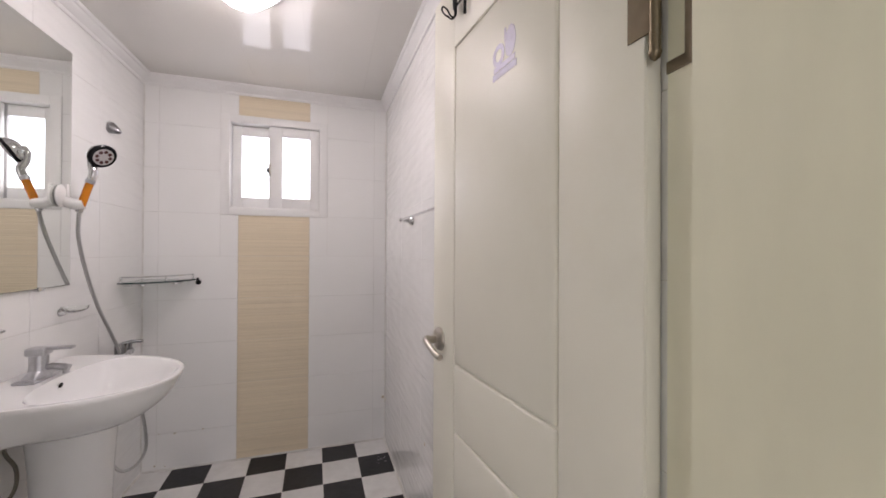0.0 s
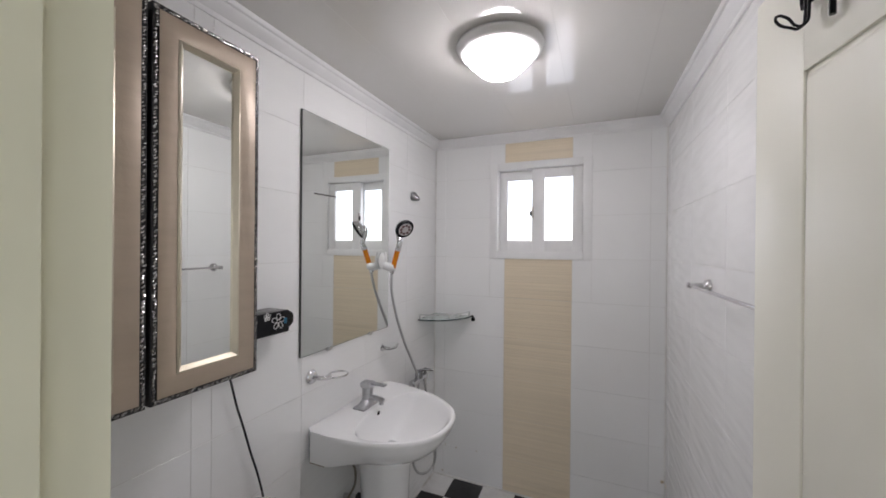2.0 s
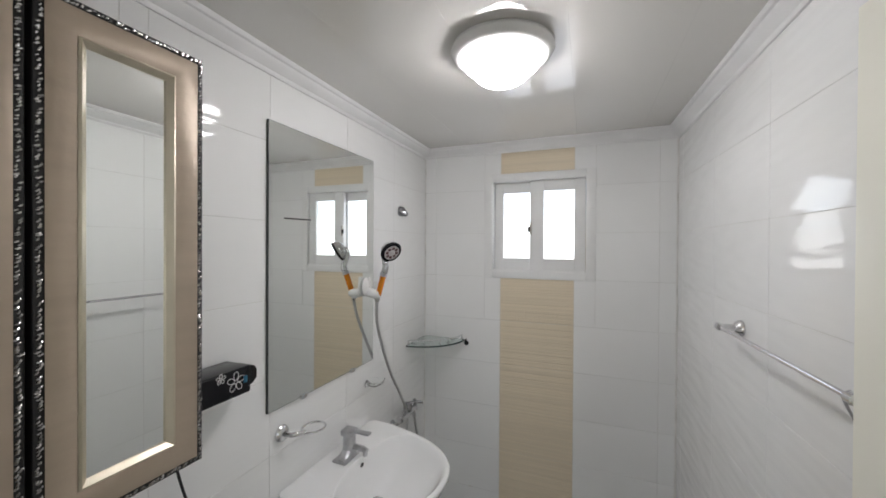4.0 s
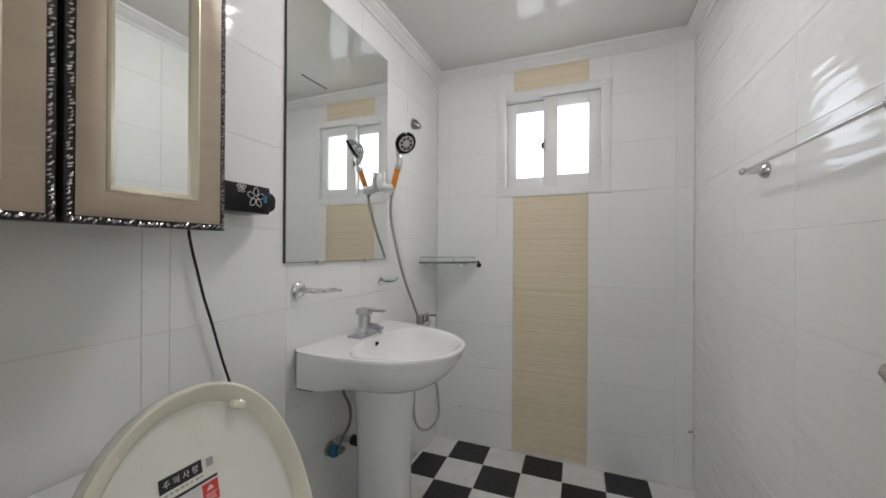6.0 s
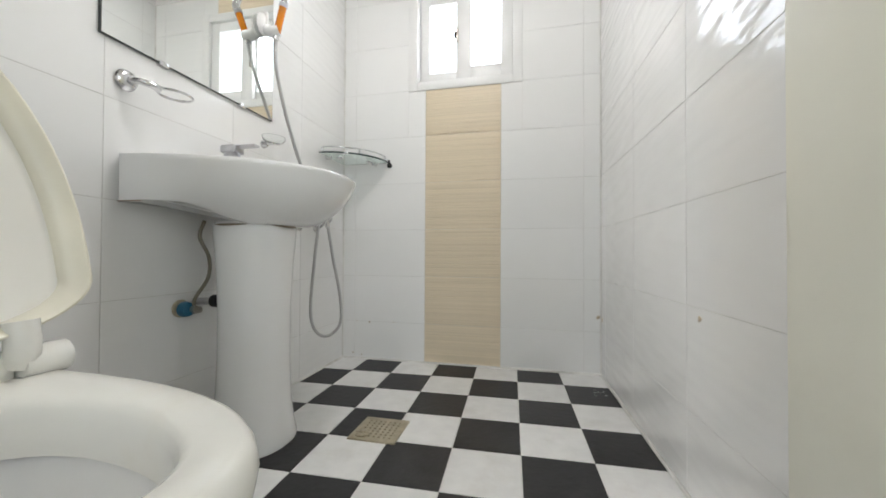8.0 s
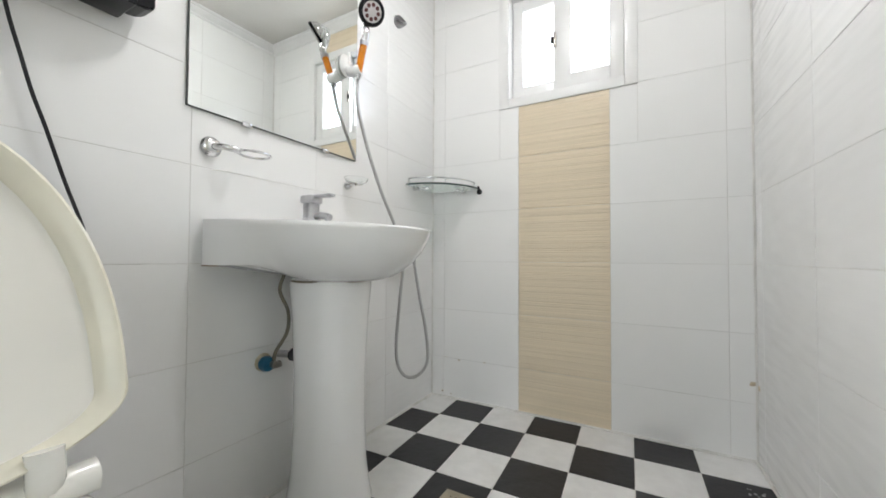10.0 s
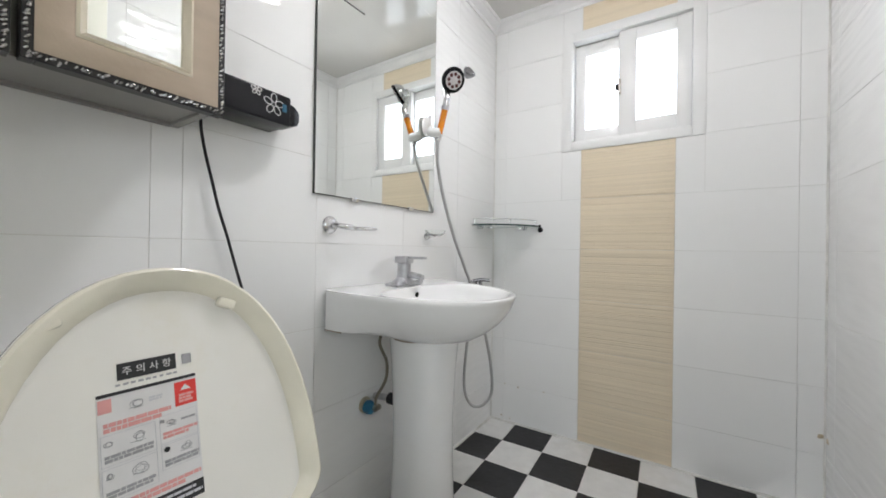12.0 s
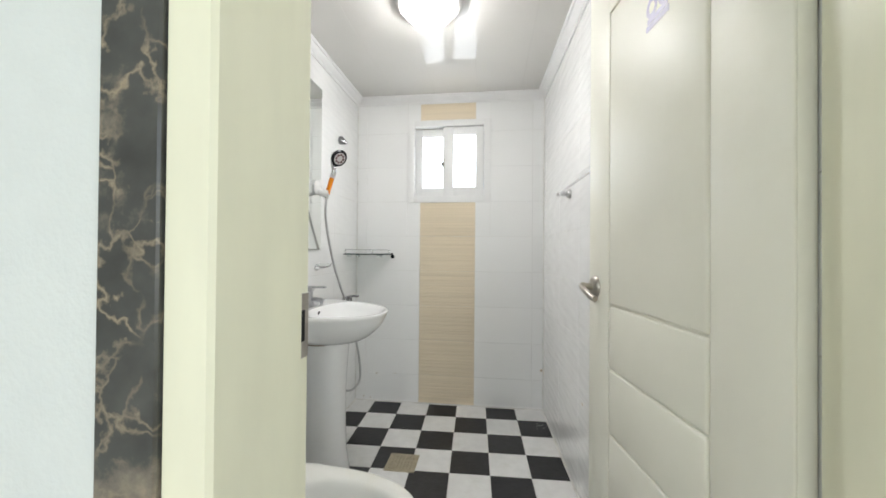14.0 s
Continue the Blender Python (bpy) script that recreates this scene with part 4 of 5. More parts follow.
head = part("head", place_bm(lathe([(0.020, -0.034), (0.034, -0.026), (0.043, -0.012), (0.046, 0.0), (0.046, 0.004)], (0, 0, 0), seg=36), HC, SIDE, TOPV, FACE), CHROME, shower, "chrome shower head")
part("rim", place_bm(lathe([(0.047, -0.002), (0.048, 0.004), (0.044, 0.009), (0.034, 0.009)], (0, 0, 0), seg=36), HC, SIDE, TOPV, FACE), BLACK, head)
part("face_plate", place_bm(lathe([(0.034, 0.006), (0.034, 0.0105), (0.010, 0.0105), (0.008, 0.0125), (0.001, 0.013)], (0, 0, 0), seg=36), HC, SIDE, TOPV, FACE), FACE_GREY, head)
for k in range(8):
    a = 2 * math.pi * k / 8
    part("nozzle_pad", place_bm(lathe([(0.0068, 0.009), (0.0068, 0.0113), (0.004, 0.0119)], (0.0225 * math.cos(a), 0.0225 * math.sin(a), 0), seg=12), HC, SIDE, TOPV, FACE), PAD, head)
hose = smooth_path([H0 - (H1 - H0) * 0.15, (0.068, -0.674, 1.36), (0.058, -0.655, 1.28), (0.048, -0.585, 1.14), (0.044, -0.495, 0.99), (0.050, -0.410, 0.86), (0.062, -0.360, 0.74), (0.050, -0.365, 0.55), (0.036, -0.372, 0.35),
                    (0.042, -0.366, 0.25), (0.066, -0.338, 0.196), (0.100, -0.296, 0.194), (0.126, -0.258, 0.25), (0.118, -0.256, 0.38), (0.090, -0.272, 0.55), (0.070, -0.288, 0.705)], 34)
part("hose", tube(hose, 0.0072, 8, ribs=0.12), HOSE, shower, "grey ribbed metal hose")
cone = thing("shower_bracket", "chrome cone-shaped shower wall bracket", "shower bracket", (0.0, -0.335, 1.80))
part("cone", place_bm(lathe([(0.026, 0.0), (0.028, 0.006), (0.024, 0.018), (0.014, 0.040), (0.008, 0.050), (0.001, 0.052)], (0, 0, 0), seg=28), Vector((0.001, -0.335, 1.810)), Vector((0, 1, 0)), Vector((0.45, 0, 0.89)).normalized(), Vector((0.89, 0, -0.45)).normalized()), DARK_CHROME, cone)
part("rosette", lathe([(0.027, 0.0), (0.028, 0.004), (0.020, 0.007)], (0.0, -0.335, 1.810), "x", 28), CHROME, cone)

# ---- towel bar on the east wall ----
bar = thing("towel_bar", "chrome towel bar on the tiled wall", "towel bar", (east(-1.0), -1.0, 1.36))
for y in (-0.730, -1.300):
    post = part("post", lathe([(0.024, 0.0), (0.024, -0.006), (0.018, -0.016), (0.011, -0.022), (0.009, -0.050), (0.010, -0.062)], (east(y) - 0.0005, y, 1.382), "x", 26), CHROME, bar)
    part("end_cap", lathe([(0.004, -0.012), (0.010, -0.008), (0.011, 0.008), (0.006, 0.012)], (east(y) - 0.058, y, 1.382), "y", 18), CHROME, post)
part("bar", tube([(east(-0.735) - 0.058, -0.735, 1.382), (east(-1.30) - 0.058, -1.30, 1.382)], 0.0052, 12), CHROME, bar)

# loose cord hanging from the bar's end
string = thing("hanging_cord", "thin grey cord looped over the towel bar", "cord", (1.36, -1.285, 1.10))
part("cord", tube(smooth_path([(1.331, -1.283, 1.390), (1.322, -1.284, 1.384), (1.324, -1.284, 1.37), (1.352, -1.284, 1.30), (1.360, -1.283, 1.22), (1.362, -1.281, 1.17), (1.356, -1.276, 1.145), (1.362, -1.288, 1.140), (1.364, -1.288, 1.10)], 6), 0.0022, 6), GREY_INK, string)

# paper holder on the wall beside the door frame
holder = thing("paper_holder", "brown metal toilet paper holder with a curved cover", "paper holder", (0.60, FRONT, 0.995))
part("back_plate", box(0.535, 0.655, FRONT + 0.0005, FRONT + 0.005, 0.965, 1.082, 0.002), CHROME, holder)
cover = []
for k in range(13):
    a = math.pi * 0.5 * k / 12
    cover.append((FRONT + 0.005 + 0.067 * math.sin(a), 1.010 + 0.068 * math.cos(a)))
part("cover", loft([[(x, y, z) for y, z in cover] + [(x, y - 0.002, z - 0.002) for y, z in cover[::-1]] for x in (0.535, 0.655)]), BRONZE, holder, "curved brown metal cover")
for x0, x1 in ((0.5345, 0.5385), (0.6515, 0.6555)):
    part("cheek", loft([[(x, y, z) for y, z in cover] + [(x, FRONT + 0.005, 1.010)] for x in (x0, x1)]), BRONZE, holder)
for x in (0.530, 0.656):
    part("side_arm", box(x, x + 0.004, FRONT + 0.004, FRONT + 0.055, 0.992, 1.014, 0.0015, 1), CHROME, holder)
part("spindle", tube([(0.536, FRONT + 0.044, 1.002), (0.654, FRONT + 0.044, 1.002)], 0.008, 12), WHITE_PLASTIC, holder)
part("roll", lathe([(0.018, 0.0), (0.031, 0.0), (0.033, 0.004), (0.033, 0.096), (0.031, 0.10), (0.018, 0.10)], (0.545, FRONT + 0.044, 1.002), "x", 32), PAPER, holder, "small white paper roll")

# small stains and chips on the tiles
for name, at, r, n in (("tile_stain", (east(-0.945) - 0.0008, -0.945, 0.430), 0.010, (-1, 0, 0)), ("tile_stain", (WIDTH - 0.012, -0.0008, 0.275), 0.012, (0, -1, 0)),
                       ("tile_stain", (east(-0.02) - 0.0008, -0.018, 0.268), 0.014, (-1, 0, 0)), ("tile_stain", (0.16, -0.0008, 0.200), 0.006, (0, -1, 0)), ("tile_stain", (0.085, -0.0008, 0.206), 0.0045, (0, -1, 0)), ("tile_stain", (0.30, -0.0008, 0.206), 0.005, (0, -1, 0)), ("tile_stain", (0.065, -0.0008, 0.030), 0.0055, (0, -1, 0)), ("tile_stain", (0.115, -0.0008, 0.022), 0.004, (0, -1, 0))):
    rng = random.Random(int(r * 1e4))
    nv = Vector(n)
    side = nv.cross(UP)
    ring = []
    for k in range(14):
        q = r * (0.6 + 0.6 * rng.random())
        ring.append(Vector(at) + side * q * math.cos(2 * math.pi * k / 14) + UP * 0.7 * q * math.sin(2 * math.pi * k / 14))
    tagged(new(name, mesh_from(loft([[p - nv * 0.001 for p in ring], ring, [Vector(at) + (p - Vector(at)) * 0.6 + nv * 0.0003 for p in ring]]), name, STAINED)), "faint brown stain on the white tiles", "stain", "tile stains")

# pale scuff marks on the black floor tile in the corner
rng = random.Random(8)
b = bmesh.new()
for k in range(13):
    x, y, q = 1.262 + 0.055 * rng.random(), -0.275 + 0.07 * rng.random(), 0.0025 + 0.003 * rng.random()
    ring = [(x + q * (0.6 + 0.6 * rng.random()) * math.cos(math.pi * i / 3), y + q * (0.6 + 0.6 * rng.random()) * math.sin(math.pi * i / 3)) for i in range(6)]
    loft([[(u, v, h) for u, v in ring] for h in (-0.0005, 0.0006)], bm=b)
tagged(new("scuff_marks", mesh_from(b, "scuff_marks", GREY_INK)), "pale scuff marks on a black floor tile", "stain", kind="stuff")

# light switch on the hall wall
switch = thing("light_switch", "white plastic light switch on the hall wall", "light switch", (0.36, HALL_FACE - 0.010, 1.20))
part("plate", box(0.30, 0.42, HALL_FACE - 0.019, HALL_FACE - 0.0105, 1.197, 1.318, 0.003), WHITE_PLASTIC, switch)
for x0 in (0.322, 0.362):
    part("rocker", box(x0, x0 + 0.036, HALL_FACE - 0.024, HALL_FACE - 0.018, 1.225, 1.290, 0.003), WHITE_PLASTIC, switch)

# ---- toilet ----
TYC = -1.682
wc = thing("toilet", "white toilet with its yellowed lid standing open", "toilet", (0.35, TYC, 0.0))


def egg(x0, x1, w, z, power=2.2, back=0.35):
    """An egg-shaped ring from x0 (blunt end, towards the wall) to x1, half-width w."""
    ring = []
    xm = x0 + (x1 - x0) * back
    for i in range(48):
        a = 2 * math.pi * i / 48
        c, s = math.cos(a), math.sin(a)
        rx = (x1 - xm) if c > 0 else (xm - x0)
        e = 2 / power
        ring.append((xm + rx * math.copysign(abs(c) ** e, c), TYC + w * math.copysign(abs(s) ** e, s), z))
    return ring


def bmesh_blob(r):
    b = bmesh.new()
    bmesh.ops.create_icosphere(b, subdivisions=2, radius=r)
    return b


bowl = loft([egg(0.17, 0.60, 0.105, 0.0), egg(0.17, 0.60, 0.105, 0.02), egg(0.18, 0.59, 0.095, 0.08), egg(0.19, 0.60, 0.095, 0.16), egg(0.18, 0.66, 0.125, 0.24), egg(0.16, 0.74, 0.158, 0.31), egg(0.15, 0.768, 0.168, 0.340), egg(0.15, 0.772, 0.172, 0.355), egg(0.15, 0.766, 0.168, 0.360),
             egg(0.345, 0.738, 0.130, 0.357), egg(0.372, 0.729, 0.121, 0.338), egg(0.378, 0.712, 0.110, 0.30), egg(0.40, 0.65, 0.07, 0.22), egg(0.44, 0.58, 0.04, 0.19)])
part("bowl", bowl, CERAMIC, wc, "white ceramic bowl")
part("tank", box(0.012, 0.175, TYC - 0.177, TYC + 0.177, 0.30, 0.680, 0.022, 3), CERAMIC, wc, "white ceramic cistern")
part("tank_lid", box(0.008, 0.188, TYC - 0.188, TYC + 0.188, 0.680, 0.724, 0.014, 3), CERAMIC, wc)
part("flush_lever", lathe([(0.016, 0.0), (0.016, 0.008), (0.010, 0.014)], (0.175, TYC - 0.145, 0.635), "x", 20), CHROME, wc)
seat = loft([egg(0.290, 0.776, 0.190, 0.362, 2.4, 0.14), egg(0.284, 0.784, 0.196, 0.368, 2.4, 0.14), egg(0.281, 0.787, 0.199, 0.386, 2.4, 0.14), egg(0.284, 0.784, 0.196, 0.400, 2.4, 0.14), egg(0.290, 0.778, 0.190, 0.4085, 2.4, 0.14), egg(0.299, 0.770, 0.182, 0.4120, 2.4, 0.15),
             egg(0.322, 0.753, 0.160, 0.4110, 2.3, 0.2), egg(0.350, 0.739, 0.134, 0.4085, 2.15, 0.36), egg(0.365, 0.732, 0.125, 0.4040, 2.1, 0.4), egg(0.372, 0.728, 0.121, 0.3970, 2.1, 0.4), egg(0.376, 0.725, 0.118, 0.385, 2.1, 0.4), egg(0.377, 0.724, 0.117, 0.345, 2.1, 0.4)])
geo_top = [f for f in seat.faces if len(f.verts) > 8]
bmesh.ops.delete(seat, geom=geo_top, context="FACES_ONLY")
part("seat", seat, SEAT, wc, "glossy cream toilet seat")
for s in (-1, 1):
    hb = part("seat_hinge", tube([(0.345, TYC + s * 0.150, 0.428), (0.345, TYC + s * 0.200, 0.428)], 0.022, 16), SEAT, wc)
    part("hinge_arm", tube(smooth_path([(0.345, TYC + s * 0.152, 0.430), (0.356, TYC + s * 0.150, 0.452), (0.352, TYC + s * 0.149, 0.484)], 4), 0.018, 12), SEAT, hb)

part("hinge_cover", box(0.262, 0.352, TYC - 0.150, TYC + 0.150, 0.395, 0.447, 0.014, 4), SEAT, wc, "cream plastic hinge cover")

# the raised lid: a shallow dished shell
LO = Vector((0.350, -1.668, 0.428))
LV = Vector((-0.215, 0.0, 0.977)).normalized()
LN = Vector((LV.z, 0.0, -LV.x))
LU = Vector((0, 1, 0))


def on_lid(bm):
    """A shape built with x across the lid, y up along it, z out of its inner face."""
    return place_bm(bm, LO, LU, LV, LN)


def lid_ring(inset, h):
    ring = []
    for i in range(64):
        a = 2 * math.pi * i / 64
        c, s = math.cos(a), math.sin(a)
        half, low, high = 0.222 - inset, 0.088 - inset * 0.6, 0.378 - inset
        e = 2 / 2.2 if s > 0 else 2 / 2.0
        ring.append((half * math.copysign(abs(c) ** e, c), 0.108 + (high if s > 0 else low) * math.copysign(abs(s) ** e, s), h))
    return ring


lid = part("lid", on_lid(loft([lid_ring(0.02, -0.016), lid_ring(0.004, -0.012), lid_ring(0.0, 0.0), lid_ring(0.0005, 0.013), lid_ring(0.004, 0.016), lid_ring(0.010, 0.013), lid_ring(0.030, 0.002), lid_ring(0.034, -0.002), lid_ring(0.042, -0.003), lid_ring(0.12, -0.004)])), LIDMAT, wc, "yellowed cream plastic lid")
# the rim's deeper yellow stands for lamp light coming through the plastic
part("lid_rim", on_lid(loft([lid_ring(0.001, 0.0140), lid_ring(0.002, 0.0185), lid_ring(0.006, 0.0205), lid_ring(0.010, 0.0190), lid_ring(0.022, 0.0110), lid_ring(0.032, 0.0030), lid_ring(0.034, -0.0030)], cap_start=False, cap_end=False)), LIDRIM, lid, "rim coloured deeper yellow for lamp light behind it")
for u, v in ((-0.122, 0.420), (0.084, 0.424)):
    part("bumper", on_lid(place_bm(box(-0.014, 0.014, -0.008, 0.008, -0.004, 0.013, 0.005, 2), Vector((u, v, 0.004)), Vector((0.92, 0.39 * (1 if u < 0 else -1), 0)), Vector((-0.39 * (1 if u < 0 else -1), 0.92, 0)), Vector((0, 0, 1)))), LIDRIM, lid)


def lid_patch(name, u0, u1, v0, v1, h, mat, parent, label=""):
    return part(name, on_lid(box(u0, u1, v0, v1, h, h + 0.0003)), mat, parent, label, smooth=False)


# instruction sticker: a sheet of small print on the lid
U0, U1, V0, V1 = -0.078, 0.036, 0.152, 0.324
SH = -0.0034
label_sheet = lid_patch("sticker", U0, U1, V0, V1, SH, PAPER, lid, "printed instruction sticker")


def ink(u0, u1, v0, v1, mat, h=0.0006):
    w, t = U1 - U0, V1 - V0
    lid_patch("print", U0 + w * u0, U0 + w * u1, V0 + t * v0, V0 + t * v1, SH + h, mat, label_sheet)


def small_print(u0, u1, v0, v1, mat, seed, lines=1, h=0.0006):
    """Rows of unreadable small print: uneven word bars joined into one mesh."""
    rng = random.Random(seed)
    w, t = U1 - U0, V1 - V0
    b = bmesh.new()
    step = (v1 - v0) / lines
    for k in range(lines):
        u = u0
        end = u1 - (u1 - u0) * 0.3 * rng.random() * (k > 0)
        while u < end - 0.01:
            word = min(0.03 + 0.09 * rng.random(), end - u)
            box(U0 + w * u, U0 + w * (u + word), V0 + t * (v1 - step * (k + 0.8)), V0 + t * (v1 - step * k), SH + h, SH + h + 0.0003, bm=b)
            u += word + 0.008
    part("print", on_lid(b), mat, label_sheet, smooth=False)


def outline(u0, u1, v0, v1, mat, thick=0.0006):
    w, t = U1 - U0, V1 - V0
    x0, x1, z0, z1 = U0 + w * u0, U0 + w * u1, V0 + t * v0, V0 + t * v1
    b = bmesh.new()
    for a, c, d, e in ((x0, x1, z0, z0 + thick), (x0, x1, z1 - thick, z1), (x0, x0 + thick, z0, z1), (x1 - thick, x1, z0, z1)):
        box(a, c, d, e, SH + 0.0006, SH + 0.0009, bm=b)
    part("box_print", on_lid(b), mat, label_sheet, smooth=False)


def drawing(u, v, r, mat, seed):
    """A small line drawing: rough rings and strokes."""
    rng = random.Random(seed)
    w, t = U1 - U0, V1 - V0
    x, z = U0 + w * u, V0 + t * v
    b = bmesh.new()
    for k in range(3):
        rx, rz = r * (0.4 + 0.5 * rng.random()), r * (0.3 + 0.4 * rng.random())
        ox, oz = r * 0.5 * (rng.random() - 0.5), r * 0.5 * (rng.random() - 0.5)
        tube([(x + ox + rx * math.cos(2 * math.pi * i / 16), z + oz + rz * math.sin(2 * math.pi * i / 16), SH + 0.0007) for i in range(16)], 0.0003, 4, closed=True, bm=b)
    tube([(x - r, z - r * 0.6, SH + 0.0007), (x + r * 0.8, z - r * 0.7, SH + 0.0007)], 0.0003, 4, bm=b)
    part("drawing", on_lid(b), mat, label_sheet, smooth=False)


ink(0.0, 1.0, 0.975, 1.0, INK)
ink(0.0, 1.0, 0.0, 0.125, INK)
small_print(0.22, 0.92, 0.075, 0.100, LIGHT_INK, 1, h=0.0010)
small_print(0.10, 0.98, 0.030, 0.058, LIGHT_INK, 2, h=0.0010)
ink(0.75, 0.995, 0.76, 0.955, RED)
w3 = U1 - U0
tri = [(U0 + w3 * 0.81, V0 + 0.152), (U0 + w3 * 0.93, V0 + 0.152), (U0 + w3 * 0.87, V0 + 0.160)]
part("warning_triangle", on_lid(loft([[(x, z, h) for x, z in tri] for h in (SH + 0.0008, SH + 0.0012)])), PAPER, label_sheet, smooth=False)
small_print(0.79, 0.96, 0.78, 0.855, PINK, 3, 3, 0.0010)
ink(0.01, 0.13, 0.86, 0.96, PINK)
small_print(0.05, 0.70, 0.71, 0.785, PINK, 4, 2)
small_print(0.60, 0.98, 0.53, 0.585, PINK, 5, 2)
small_print(0.14, 0.98, 0.140, 0.210, PINK, 6, 2)
ink(0.03, 0.075, 0.155, 0.18, RED)
for u0, u1, v0, v1 in ((0.02, 0.53, 0.48, 0.70), (0.57, 0.98, 0.50, 0.72), (0.02, 0.53, 0.235, 0.465), (0.57, 0.98, 0.30, 0.49)):
    outline(u0, u1, v0, v1, LIGHT_INK)
small_print(0.05, 0.50, 0.50, 0.555, GREY_INK, 7, 2)
small_print(0.05, 0.50, 0.25, 0.305, GREY_INK, 8, 2)
small_print(0.60, 0.97, 0.315, 0.370, GREY_INK, 9, 2)
small_print(0.48, 0.62, 0.86, 0.90, LIGHT_INK, 10, 2)
small_print(0.80, 0.96, 0.64, 0.66, GREY_INK, 11)
for n, (u, v, r) in enumerate(((0.36, 0.88, 0.0085), (0.36, 0.63, 0.0095), (0.09, 0.64, 0.0045), (0.70, 0.65, 0.0065), (0.84, 0.43, 0.0085), (0.36, 0.39, 0.0085), (0.09, 0.41, 0.0045), (0.60, 0.68, 0.0035))):
    drawing(u, v, r, GREY_INK, n)
part("dot", on_lid(lathe([(0.0036, SH + 0.0006), (0.0036, SH + 0.0009)], (U0 + w3 * 0.63, V0 + 0.172 * 0.45, 0), seg=16)), INK, label_sheet)
head_tag = lid_patch("header_tag", U0 + 0.022, U0 + 0.090, 0.337, 0.359, SH, INK, lid, "black printed heading tag")
for k, glyph in enumerate("주의사항"):
    cu = bpy.data.curves.new("glyph", "FONT")
    cu.body, cu.size, cu.extrude = glyph, 0.0125, 0.0002
    scratch = bpy.data.objects.new("glyph", cu)
    scene.collection.objects.link(scratch)
    me = bpy.data.meshes.new_from_object(scratch.evaluated_get(bpy.context.evaluated_depsgraph_get()))
    bpy.data.objects.remove(scratch)
    b = bmesh.new()
    b.from_mesh(me)
    bpy.data.meshes.remove(me)
    bmesh.ops.translate(b, verts=b.verts, vec=(U0 + 0.027 + 0.0152 * k, 0.3435, SH + 0.0007))
    part("glyph", on_lid(b), PAPER, head_tag, smooth=False)
b = bmesh.new()
rng = random.Random(3)
for k in range(9):
    u = U0 + 0.020 + k * 0.0082
    box(u, u + 0.004 + 0.003 * rng.random(), 0.3300, 0.3328, SH, SH + 0.0003, bm=b)
part("caption", on_lid(b), GREY_INK, lid, smooth=False)
lid_patch("stamp", U0 + 0.098, U0 + 0.110, 0.341, 0.355, SH, GREY_INK, lid)
lid_patch("tape", -0.056, -0.004, 0.120, 0.142, SH, TAPE, lid, "strip of old yellow tape")

# stains of the bowl under the rim
for k, r in ((22, 0.005), (23, 0.008)):
    x, y, z = egg(0.3775, 0.7235, 0.1165, 0.353, 2.1, 0.4)[k]
    part("stain", moved(bmesh_blob(r), Matrix.Translation((x, y, z)) @ Matrix.Diagonal((0.25, 0.6, 1.0, 1))), RUST, wc)

# ---- floor drain ----
drain = thing("floor_drain", "square tarnished metal floor drain with a pierced grate", "floor drain", (0.530, -0.750, 0.0))
DX0, DX1, DY0, DY1 = 0.453, 0.607, -0.827, -0.673
# flat dark sheet under the grate, for the shade of the well
part("well_shade", box(DX0 + 0.008, DX1 - 0.008, DY0 + 0.008, DY1 - 0.008, -0.002, 0.0012), DARK, drain)
b = bmesh.new()
for x0, x1, y0, y1 in ((DX0, DX0 + 0.014, DY0, DY1), (DX1 - 0.014, DX1, DY0, DY1), (DX0 + 0.014, DX1 - 0.014, DY0, DY0 + 0.014), (DX0 + 0.014, DX1 - 0.014, DY1 - 0.014, DY1)):
    box(x0, x1, y0, y1, -0.001, 0.005, 0.001, 1, bm=b)
part("frame", b, DRAIN_METAL, drain)
for k in range(8):
    x = DX0 + 0.018 + k * (DX1 - DX0 - 0.036) / 7
    part("bar", box(x - 0.0053, x + 0.0053, DY0 + 0.013, DY1 - 0.013, 0.001, 0.0042, 0.0008, 1), DRAIN_METAL, drain)
    y = DY0 + 0.018 + k * (DY1 - DY0 - 0.036) / 7
    part("bar", box(DX0 + 0.013, DX1 - 0.013, y - 0.0053, y + 0.0053, 0.0012, 0.0044, 0.0008, 1), DRAIN_METAL, drain)

strainer = part("strainer_cap", lathe([(0.023, 0.0042), (0.023, 0.008), (0.017, 0.0095), (0.005, 0.0095), (0.004, 0.012), (0.001, 0.0125)], (0.489, -0.792, 0), seg=24), DRAIN_METAL, drain)
for k in range(8):
    c, q = math.cos(math.pi * k / 4), math.sin(math.pi * k / 4)
    part("rib", tube([(0.489 + 0.006 * c, -0.792 + 0.006 * q, 0.0100), (0.489 + 0.021 * c, -0.792 + 0.021 * q, 0.0088)], 0.0014, 6), DRAIN_METAL, strainer)

# ---- tiles: each a piece of its own on its wall or floor ----
PIECES = {}
walls = {o.name: o for o in bpy.data.objects if o.name in ("wall_west", "wall_north", "wall_east", "wall_south", "floor")}


def tile_mesh(w, h, mat, depth=0.008, bevel=0.0005):
    """A tile w by h in its own x and y, its face at z = 0."""
    key = (round(w, 3), round(h, 3), mat.name)
    if key not in PIECES:
        a, c = w / 2, h / 2
        ring = lambda o, z: [(-a + o, -c + o, z), (a - o, -c + o, z), (a - o, c - o, z), (-a + o, c - o, z)]
        bm = loft([ring(0, -depth), ring(0, -bevel), ring(bevel, 0)], cap_start=False)
        PIECES[key] = mesh_from(bm, "tile", mat)
    return PIECES[key]


